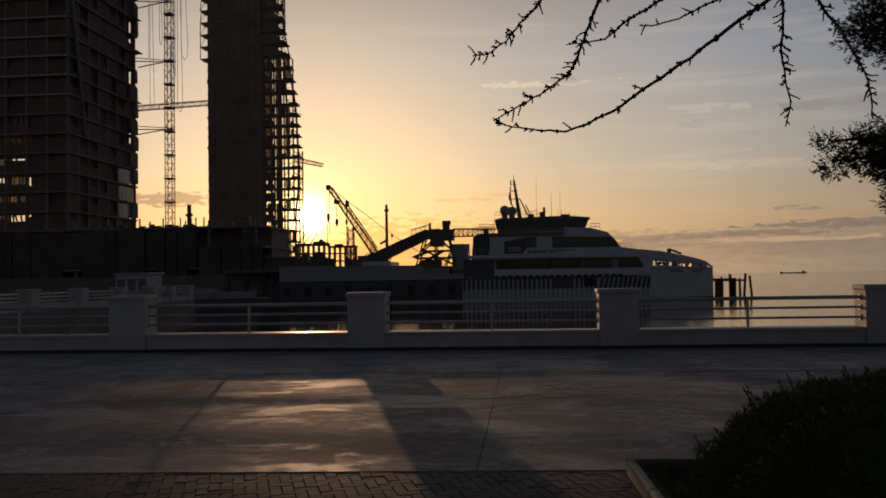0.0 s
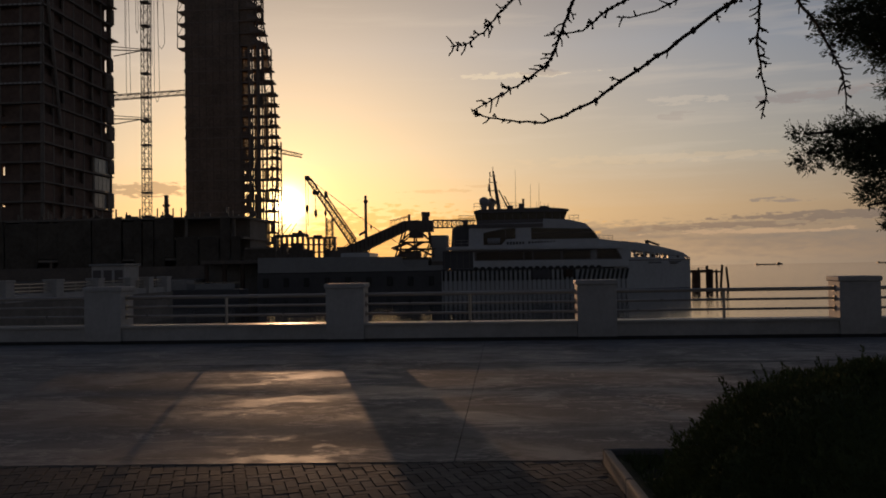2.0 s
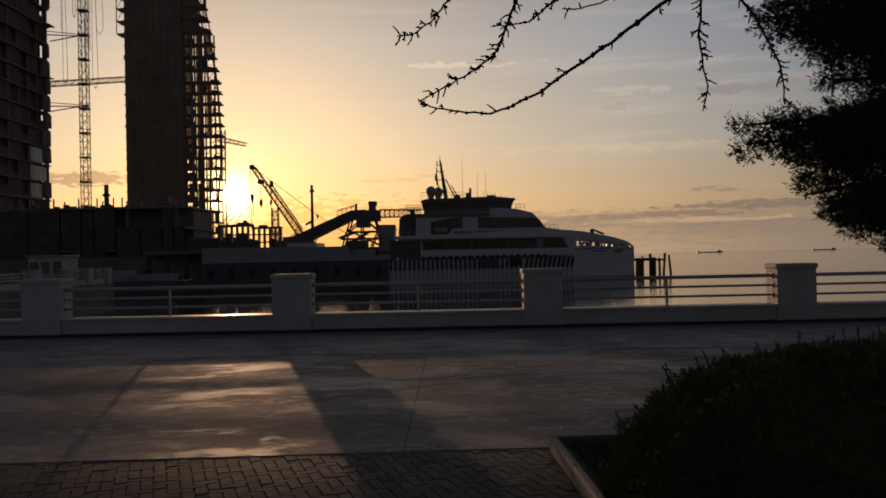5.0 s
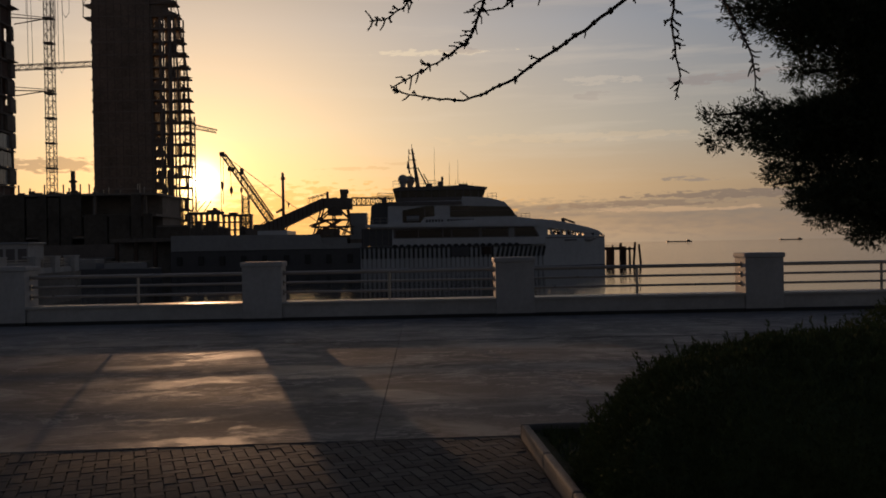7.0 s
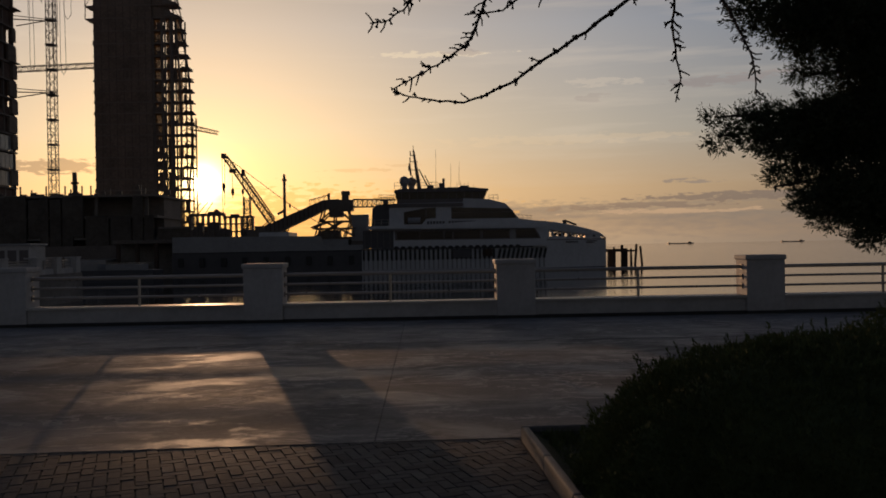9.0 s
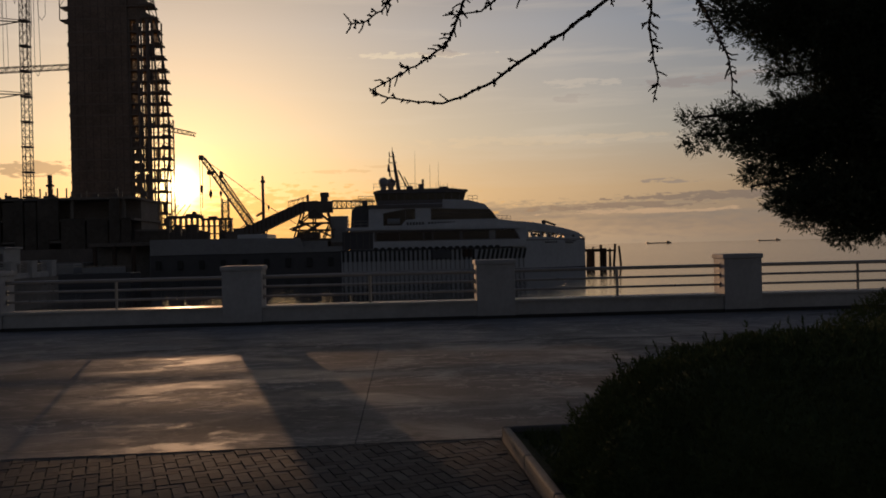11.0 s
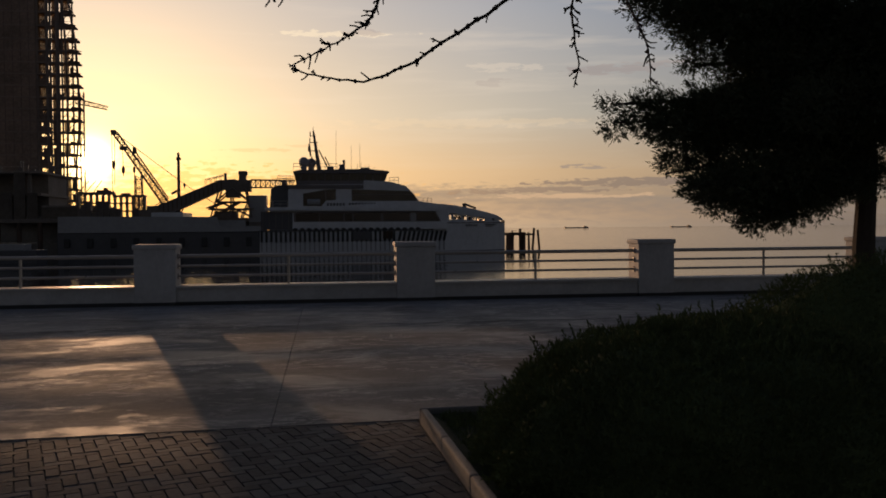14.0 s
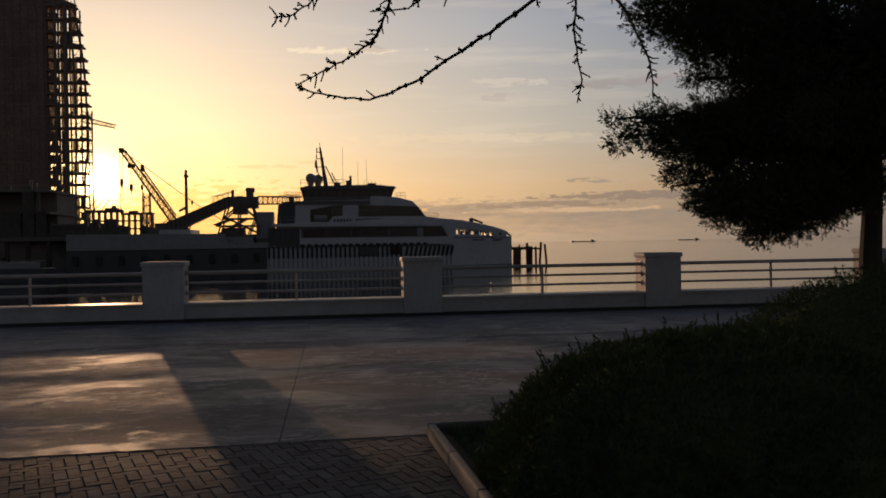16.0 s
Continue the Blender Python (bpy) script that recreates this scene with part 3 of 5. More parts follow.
    for z, w in ((14.3, 0.9), (15.9, 1.2), (17.2, 0.8), (18.2, 0.6)):
        c = -0.55 - 0.9 * (z - 12.5) / 6.5
        rod(bm, (c - w, 0, z), (c + w * 0.5, 0, z), 0.07, sides=5)
        rod(bm, (c - w, 0, z - 0.1), (c - w, 0, z + 0.7), 0.09, sides=5)
    rod(bm, (1.1, 0.4, 12.5), (-0.6, 0, 16.0), 0.13, 0.09, 6)
    rod(bm, (1.5, -0.4, 12.5), (0.3, 0, 15.0), 0.1, 0.08, 6)
    rod(bm, (-1.9, 0, 15.0), (-2.1, 0, 17.0), 0.14, sides=6)
    rod(bm, (-1.45, 0, 19.0), (-1.5, 0, 19.7), 0.05, sides=5)
    part("mast", bm, DARK_STEEL, t, "dark raked signal mast with crossbars")
    for x, y in ((-2.95, -1.2), (-1.85, 1.0)):
        bm = bmesh.new()
        bmesh.ops.create_uvsphere(bm, u_segments=16, v_segments=10, radius=0.78, matrix=Matrix.Translation((x, y, 14.05)))
        rod(bm, (x, y, 12.5), (x, y, 13.6), 0.4, 0.55, 10)
        part("satellite_dome", bm, HULL_GREY, t)
    for x, h in ((2.0, 6.4), (4.35, 4.2), (5.7, 4.5), (3.35, 1.9), (5.3, 1.4), (5.9, 1.5), (6.5, 1.2), (7.1, 1.3), (8.0, 0.9)):
        bm = bmesh.new()
        rod(bm, (x, -2 + x * 0.3, 12.5), (x + 0.05, -2 + x * 0.3, 12.5 + h), 0.035, 0.02, 5)
        part("aerial", bm, DARK_STEEL, t)
    bm = bmesh.new()
    rod(bm, (2.5, -1, 12.5), (2.5, -1, 13.0), 0.45, 0.3, 8)
    rod(bm, (3.2, -1, 12.5), (3.2, -1, 14.4), 0.12, 0.2, 6)
    part("searchlight", bm, DARK_STEEL, t)
    bm = bmesh.new()
    for z in (7.95, 8.35):
        rod(bm, (14.3, -5.3, z), (16.4, -5.3, z - 0.15), 0.03, sides=5)
    for x in (14.4, 15.1, 15.8, 16.4):
        rod(bm, (x, -5.3, 7.3), (x, -5.3, 8.3), 0.03, sides=5)
    part("deck_rail", bm, STEEL, t)
    # rails along the open after decks
    for x0, x1, z, y in ((-8.5, -5.3, 6.92, -6.6), (-7.6, -4.6, 10.3, -4.4), (10.0, 11.4, 10.5, -5.0), (-4.4, 2.2, 12.6, -4.6)):
        bm = bmesh.new()
        for h in (0.5, 0.95):
            rod(bm, (x0, y, z + h), (x1, y, z + h), 0.035, sides=5)
        n = max(2, int((x1 - x0) / 0.9))
        for k in range(n + 1):
            x = x0 + (x1 - x0) * k / n
            rod(bm, (x, y, z), (x, y, z + 0.97), 0.03, sides=5)
        part("deck_rail", bm, STEEL, t)
    # lockers and vents
    for x, z, w, h in ((-6.9, 3.5, 0.8, 1.6), (-6.2, 10.3, 0.8, 0.7), (0.6, 12.6, 1.0, 0.45), (5.6, 12.6, 1.4, 0.35), (2.4, 12.6, 0.9, 0.8)):
        part("deck_locker", boxes((x, x + w, -5.2, -3.8, z, z + h), bevel=0.06), BRIDGE_GREY, t)
    part("bow_crest", boxes((26.3, 26.8, -half_breadth(26.6) - 0.08, -half_breadth(26.6) + 0.2, 4.8, 5.15), bevel=0.03), HULL_DARK, hull)
    return t


ship()


# ---- loading pier beside the ship ----
def barge():
    t = thing("barge", -28, 134, WATER, "long low grey barge with a pale bulwark", "barge")
    part("hull", boxes((-10, 19, -5.5, 6, -0.8, 3.4), bevel=0.2), HULL_DARK, t, "dark barge hull")
    part("bulwark", prism(bmesh.new(), [(-9.8, 3.4), (19.2, 3.4), (19.2, 4.2), (13, 4.2), (12.4, 5.6), (-6, 5.75), (-9.8, 5.75)], -5.7, -5.3), HULL_GREY, t, "pale grey bulwark")
    part("deck_house", boxes((-9, 10, -4.5, 5, 3.4, 5.5)), HULL_GREY, t)
    for k in range(9):
        part("tyre_fender", boxes((-9 + 3.2 * k, -8.2 + 3.2 * k, -5.9, -5.52, 1.2, 2.6), bevel=0.15), RUBBER, t)
    part("hatch", boxes((11.8, 16.5, -4.4, 4, 3.4, 5.1), bevel=0.1), HULL_GREY, t)
    part("hatch", boxes((3, 7.5, -5.0, 4, 5.5, 6.3), bevel=0.1), HULL_WHITE, t)


barge()
DECK = 3.3


def loading_pier():
    t = thing("loading_pier", 0, 129.6, WATER, "dark steel loading pier on piles between shore and ship", "pier")
    part("deck", boxes((-47.4, -8.7, 0.4, 8, 4.9, 5.47), bevel=0.05), DARK_STEEL, t)
    # added wall that keeps the bright sky out of the water's reflection
    part("back_wall", boxes((-47.4, -8.7, 4.0, 4.4, -0.8, 4.89)), QUAY, t)
    for k in range(14):
        bm = bmesh.new()
        rod(bm, (-46.6 + 2.88 * k, 0.8, -0.8), (-46.6 + 2.88 * k, 0.8, 4.9), 0.35, sides=9)
        part("pier_post", bm, RUST, t)


loading_pier()


def conveyor():
    t = thing("conveyor", -14, 131, DECK, "dark inclined covered conveyor on a steel trestle", "conveyor")
    z = DECK
    part("belt_gallery", prism(bmesh.new(), [(-11.2, 0.1), (-10.6, 1.7), (-1.4, 5.6), (1.0, 5.75), (1.0, 4.4), (-0.9, 4.15), (-9.4, 0.2)], -0.9, 0.9), DARK_STEEL, t, "dark sloping belt gallery")
    for k in range(15):
        f = k / 14
        x, z0, z1 = -10.1 + 9.0 * f, 0.25 + 3.85 * f, 1.85 + 3.75 * f
        part("gallery_rib", boxes((x, x + 0.12, -1.0, -0.9, z0 + 0.1, z1 - 0.05)), RUST, t)
    part("foot_hopper", boxes((-12.8, -9.6, -1.4, 1.4, 0, 1.2), (-11.8, -10.2, -1, 1, 1.2, 1.8)), DARK_STEEL, t)
    for y in (-0.95, 0.95):
        bm = bmesh.new()
        rod(bm, (-3.4, y, 5.7), (-0.6, y, 6.4), 0.05, sides=4)
        for k in range(5):
            rod(bm, (-3.4 + 0.7 * k, y, 4.7 + 0.17 * k), (-3.4 + 0.7 * k, y, 5.75 + 0.17 * k), 0.04, sides=4)
        part("guard_rail", bm, DARK_STEEL, t)
        bm = bmesh.new()
        rod(bm, (-11.4, y, 1.2), (-9.0, y, 3.0), 0.07, sides=4)
        part("hand_rail", bm, DARK_STEEL, t)
    part("head_house", boxes((0.6, 3.2, -1.3, 1.3, 3.9, 5.6), (-0.4, 1.6, -1.5, 1.5, 3.0, 4.6), (1.5, 2.5, -0.8, 0.8, 5.6, 6.3)), DARK_STEEL, t)
    part("drive_motor", boxes((1.4, 2.7, -0.5, 0.5, 6.3, 7.0), bevel=0.15), DARK_STEEL, t)
    part("vent_cowl", boxes((-0.7, -0.35, -0.3, 0.3, 5.5, 6.7), bevel=0.1), DARK_STEEL, t)
    for y in (-1.6, 1.6):
        for a, b in (((-2.6, 0.0), (-1.2, 4.4)), ((3.4, 0.0), (2.4, 4.4)), ((-2.6, 0.0), (1.6, 2.4)), ((3.4, 0.0), (-1.4, 2.4)), ((0.4, 0.0), (0.4, 3.0)), ((-1.9, 2.3), (3.0, 2.3)),
                     ((-2.5, 1.2), (3.5, 1.2)), ((-1.9, 2.3), (0.6, 4.4)), ((3.0, 2.3), (0.6, 4.4)), ((-3.2, 1.4), (-1.0, 2.2)), ((1.8, 0), (3.0, 2.6))):
            bm = bmesh.new()
            rod(bm, (a[0], y, a[1]), (b[0], y, b[1]), 0.13, sides=5)
            part("trestle_brace", bm, DARK_STEEL, t)
    part("landing", boxes((-2.9, 3.7, -1.9, 1.9, 1.15, 1.35), (-2.0, 1.2, -1.2, 1.2, 0, 1.0)), DARK_STEEL, t)
    bm = bmesh.new()
    lattice(bm, (3.2, 0, 5.1), (9.7, 0, 5.0), 1.15, 1.05, 9, 0.09)
    part("gangway_truss", bm, DARK_STEEL, t, "latticed gangway reaching the ship")
    part("gangway_floor", boxes((3.2, 9.8, -0.6, 0.6, 4.42, 4.52)), DARK_STEEL, t)
    bm = bmesh.new()
    for k in range(9):
        rod(bm, (7.2 + 0.32 * k, -0.6, 5.4), (7.2 + 0.32 * k, -0.6, 6.3), 0.03, sides=4)
    rod(bm, (7.2, -0.6, 6.3), (9.8, -0.6, 6.2), 0.035, sides=4)
    rod(bm, (7.2, -0.6, 5.9), (9.8, -0.6, 5.8), 0.03, sides=4)
    part("gangway_rail", bm, DARK_STEEL, t)


conveyor()
c_box = thing("container", -9.75, 131, DECK - 1.3, "grey steel container standing on end by the ship", "container")
part("body", boxes((-1.3, 1.3, -1.3, 1.3, 0.6, 4.6), bevel=0.05), HULL_GREY, c_box)
part("support", boxes((-1.25, 1.25, -1.25, 1.25, 0, 0.6)), DARK_STEEL, c_box)

lamp = thing("lamp_post", -21.5, 132, DECK, "dark tall lamp post on the barge", "lamp post")
bm = bmesh.new()
rod(bm, (0, 0, 0), (0, 0, 9.7), 0.26, 0.2)
part("pole", bm, DARK_STEEL, lamp)
part("lamp_head", boxes((-0.3, 0.35, -0.25, 0.25, 8.7, 9.1), bevel=0.06), DARK_STEEL, lamp)
part("cap", boxes((-0.15, 0.1, -0.2, 0.2, 9.5, 9.85), bevel=0.04), DARK_STEEL, lamp)
bm = bmesh.new()
rod(bm, (0, 0, 0), (0.75, 0, 1.8), 0.1, sides=5)
rod(bm, (0, 0, 0.1), (-0.7, 0, 1.6), 0.1, sides=5)
part("stay", bm, DARK_STEEL, lamp)


def jib_crane():
    t = thing("harbour_crane", -22.3, 131.5, DECK, "dark latticed harbour crane with a folded jib and hooks", "crane")
    bm = bmesh.new()
    lattice(bm, (0.3, 0, 0.2), (-8.1, 0, 12.6), 0.95, 0.6, 22, 0.09)
    part("boom", bm, DARK_STEEL, t, "latticed boom")
    bm = bmesh.new()
    lattice(bm, (-1.0, 0.6, 3.0), (-5.4, 0.6, 9.6), 0.4, 0.4, 10, 0.07)
    rod(bm, (-5.4, 0.3, 9.6), (-5.5, 0.3, 10.6), 0.35, 0.25, 6)
    part("luffing_frame", bm, DARK_STEEL, t)
    part("boom_head", boxes((-8.7, -8.0, -0.4, 0.4, 12.4, 13.1), bevel=0.1), DARK_STEEL, t)
    part("winch", boxes((-7.5, -6.5, -0.35, 0.35, 10.1, 10.7), bevel=0.1), DARK_STEEL, t)
    bm = bmesh.new()
    rod(bm, (-0.2, 0, 3.6), (0.9, 0, 4.2), 0.2, sides=5)
    rod(bm, (0.6, 0, 3.0), (0.3, 0, 0.2), 0.14, sides=5)
    rod(bm, (-2.4, 0, 0.1), (-0.6, 0, 1.5), 0.14, sides=5)
    part("strut", bm, DARK_STEEL, t)
    part("slewing_base", boxes((-0.6, 0.9, -1.0, 1.0, 0, 0.5), bevel=0.1), DARK_STEEL, t)
    for (x0, z0), (x1, z1) in (((-8.4, 12.9), (1.8, 5.0)), ((-8.6, 12.5), (-8.6, 3.4)), ((-8.2, 12.2), (-8.3, 5.0)), ((-7.1, 10.2), (-7.05, 7.6)), ((-5.5, 9.6), (-5.5, 2.5)), ((1.8, 5.0), (6.0, 2.2))):
        bm = bmesh.new()
        rod(bm, (x0, 0, z0), (x1, 0, z1), 0.05, sides=4)
        part("cable", bm, DARK_STEEL, t)
    for x, z, s in ((-8.55, 3.7, 0.3), (-7.05, 7.2, 0.42), (-5.5, 7.2, 0.34), (-8.4, 8.0, 0.42), (1.7, 4.9, 0.25)):
        bm = bmesh.new()
        bmesh.ops.create_uvsphere(bm, u_segments=8, v_segments=6, radius=1.0, matrix=Matrix.Translation((x, 0, z)) @ Matrix.Diagonal((s * 0.65, s * 0.5, s * 1.4, 1)))
        rod(bm, (x, 0, z - s * 1.2), (x, 0, z - s * 2.3), s * 0.2, s * 0.12, 5)
        part("hook_block", bm, DARK_STEEL, t)


jib_crane()


def dock_frame():
    t = thing("dock_frame", -30.2, 133, DECK, "dark steel loading frame with open bays", "frame")
    rng = random.Random(8)
    for k in range(12):
        x = -5.9 + 0.86 * k
        part("column", boxes((x - 0.09, x + 0.09, -0.6, 0.6, 0, 3.5 if k > 5 else 3.9)), DARK_STEEL, t)
        if rng.random() < 0.5:
            part("infill_panel", boxes((x + 0.09, x + 0.77, -0.3, 0.3, 0.0, rng.choice((0.9, 1.5, 2.6)))), DARK_STEEL, t)
    part("deck_beam", boxes((-6.0, -0.8, -0.8, 0.8, 3.55, 3.95), (-0.8, 3.7, -0.8, 0.8, 3.2, 3.5)), DARK_STEEL, t)
    for z in (1.0, 2.2):
        part("cross_beam", boxes((-6.0, 3.7, -0.5, 0.5, z, z + 0.2)), DARK_STEEL, t)
    part("roof_unit", boxes((-3.2, -1.4, -0.8, 0.8, 3.95, 4.25), (-2.3, -1.8, -0.5, 0.5, 4.22, 4.6), bevel=0.05), DARK_STEEL, t)
    part("roof_unit", boxes((0.2, 1.4, -0.6, 0.6, 3.5, 3.8), bevel=0.05), DARK_STEEL, t)
    for xa, xb in ((-5.9, -4.4), (-4.9, -3.4), (-3.8, -2.6)):
        bm = bmesh.new()
        rod(bm, (xa, 0, 3.95), (xb, 0, 5.7), 0.07, sides=5)
        part("derrick_arm", bm, DARK_STEEL, t)
    bm = bmesh.new()
    lattice(bm, (2.7, 0, 0), (2.7, 0, 6.5), 1.05, 0.95, 10, 0.09)
    part("lattice_tower", bm, DARK_STEEL, t)


dock_frame()


def dolphin():
    t = thing("mooring_dolphin", 32.4, 142, WATER, "old rusty timber and steel mooring piles off the bow", "jetty")
    for x, w, h, lean in ((-2.7, 0.32, 2.7, 0), (-0.9, 1.45, 2.75, 1), (-0.45, 0.28, 3.15, -1), (1.05, 0.5, 3.45, 0), (1.6, 1.1, 2.85, 1), (2.35, 0.3, 2.75, 0), (2.75, 0.34, 2.8, -1), (3.45, 0.42, 3.55, 4), (4.25, 0.40, 3.2, -4)):
        bm = bmesh.new()
        rod(bm, (-lean * 0.04, 0, -1.0), (lean * 0.05, 0, h), w / 2, w / 2 * 0.95, 9)
        p = part("pile", bm, RUST, t)
        p.location = (x, (x * 7.3) % 1.7, 0)
    bm = boxes((-6.0, 3.4, -0.2, 0.2, 2.3, 2.6), (-6.0, 1.8, 0.6, 0.9, 2.6, 2.8), (-6.0, 1.0, -0.1, 0.1, 3.05, 3.1))
    part("cross_beam", bm, RUST, t)


dolphin()


def far_ship(az, length, dist, label):
    a = radians(az)
    t = thing("far_ship", dist * math.sin(a), dist * math.cos(a), WATER, label, "ship", "ships on the horizon")
    h = length / 2
    part("hull", prism(bmesh.new(), [(-h, 0), (h * 0.97, 0), (h, 2.9), (h * 0.8, 2.3), (-h * 0.75, 2.3), (-h, 2.9)], -6, 6), BRIDGE_GREY, t)
    part("deckhouse", boxes((h * 0.62, h * 0.85, -4, 4, 2.3, 5.0), (h * 0.68, h * 0.74, -1, 1, 5.0, 6.4)), BRIDGE_GREY, t)
    part("forecastle", boxes((-h * 0.97, -h * 0.82, -4, 4, 2.3, 3.6)), BRIDGE_GREY, t)


far_ship(16.9, 66, 2300, "low dark freighter far off on the horizon")
far_ship(23.65, 62, 2500, "second dark freighter far off on the horizon")


# ---- building site ----
land = single("far_shore", prism(bmesh.new(), [(-900, WATER - 1), (-47.5, WATER - 1), (-47.5, 0.4), (-900, 0.4)], 128, 900), QUAY, "dark low shore under the building site", "shore", kind="structure")


def tower_by_quay():
    rng = random.Random(4)
    H = 4.1
    t = thing("unfinished_tower", -94.2, 168, 0.4, "unfinished dark high-rise tower with bare floor slabs and block infill", "tower")
    wide, deep, n = 42.0, 31.0, 24
    part("core", boxes((-9.0, -1.2, 1.2, deep - 1.2, 0, n * H)), BRICKWORK, t)
    part("core", boxes((-wide + 1, -9.0, 1.2, deep - 1.2, 8.4 * H, n * H), (-wide + 1, -9, 1.2, deep - 1.2, 0, 2.4 * H)), BRICKWORK, t)
    cols_x = [-0.35 - 4.6 * k for k in range(10)]
    cols_y = [0.35 + 4.33 * k for k in range(8)]
    for k in range(n):
        z = H * k
        bulge = 0.35 * rng.random()
        back = 6.0 if 2 <= k <= 8 else deep + bulge
        s = part("floor_slab", boxes((-9.0, 0.25, -0.25, deep + bulge, z + H - 0.34, z + H), (-wide, -9.002, -0.25, back, z + H - 0.34, z + H)), RAW_CONCRETE, t)
        if 9 <= k <= 14:
            bm = bmesh.new()
            for j in range(16):
                box(bm, -0.9 - 1.05 * j, -0.15 - 1.05 * j, -0.33, -0.26, z + H - 0.40, z + H - 0.06)
            part("edge_bracket", bm, WHITE_WALL, s, "pale facade brackets along a slab edge")
        # block infill between the columns of the two seen faces
        for j in range(7):
            y0, y1 = cols_y[j] + 0.3, cols_y[j + 1] - 0.3
            h = H - 0.42 if rng.random() < 0.55 else (H - 0.42) * rng.choice((0.3, 0.55, 0.0))
            if h > 0.1 and not (j >= 5 and 4 <= k <= 6):
                part("infill", boxes((-0.75, -0.5 + 0.2 * rng.random(), y0, y1, z, z + h)), BRICKWORK, s)
        for j in range(4):
            x0, x1 = cols_x[j + 1] + 0.3, cols_x[j] - 0.3
            h = (H - 0.42) * rng.choice((1, 1, 0.8, 0.35))
            if j >= 2 and 2 < k < 9:
                # open storeys: low parapets, a mullion or two, and the daylight behind
                h = (H - 0.42) * rng.choice((0.45, 0.55, 0.7))
                for f in (0.1, 0.28, 0.45, 0.62, 0.8):
                    if rng.random() < 0.8:
                        xm = x0 + (x1 - x0) * (f + 0.1 * rng.random())
                        bm = bmesh.new()
                        rod(bm, (xm, 0.6, z), (xm + rng.uniform(-0.9, 0.3), 0.6, z + H - 0.34), 0.1 + 0.22 * rng.random(), sides=4)
                        part("prop", bm, RAW_CONCRETE, s)
                if rng.random() < 0.75:
                    part("thin_net", boxes((x0, x1, 2.0, 2.04, z, z + H - 0.34)), THIN_NET, s)
            part("infill", boxes((x0, x1, 0.45, 0.75, z, z + h)), BRICKWORK, s)
        if rng.random() < 0.5:
            part("safety_net", boxes((-0.3, 0.28 + 0.35 * rng.random(), deep - 3 * rng.random() - 1, deep + 0.3, z + 0.9 * rng.random(), z + H - 0.4), bevel=0.1), MESH_NET, s)
        if rng.random() < 0.3:
            part("catch_tray", boxes((0.1, 0.9 + rng.random(), deep - 3, deep + 0.5, z + H - 0.1, z + H + 0.1)), DARK_STEEL, s)
    for y in cols_y:
        part("column", boxes((-0.72, -0.32, y - 0.25, y + 0.25, 0, n * H)), RAW_CONCRETE, t)
    for x in cols_x:
        part("column", boxes((x - 0.25, x + 0.25, 0.30, 0.7, 0, n * H)), RAW_CONCRETE, t)
        part("column", boxes((x - 0.3, x + 0.3, deep - 0.7, deep - 0.1, 0, n * H)), RAW_CONCRETE, t)
    part("end_wall", boxes((-0.75, -0.35, deep - 1.3, deep - 0.72, 0, n * H)), BRICKWORK, t)
    # raking column where the plan turns
    bm = bmesh.new()
    rod(bm, (0.2, 1.0, 15 * H), (0.2, 6.5, 8 * H), 0.4, sides=6)
    part("raking_column", bm, RAW_CONCRETE, t)
    # the first glazed bays
    for k in range(4, 7):
        for j in range(4):
            y0 = cols_y[5] + 0.4 + 1.95 * j
            part("glass_panel", boxes((-0.35, -0.25, y0, y0 + 1.8, H * k + 0.2, H * k + H - 0.6)), PANE, t, "new pale glass panel")


def frame_reach(z):
    """How far the open frame stands out, following the bowed seaward edge."""
    return float(np.interp(z, (0, 26, 31, 44, 59, 72.4, 86, 97, 118), (29.6, 30.4, 31.2, 31.3, 30.6, 28.7, 26.2, 25.2, 23.0)))


def bars(spec, y, r):
    """Square bars in one upright plane, from x, z to x, z."""
    bm = bmesh.new()
    for xa, za, xb, zb in spec:
        rod(bm, (xa, y, za), (xb, y, zb), r, sides=4)
    return bm


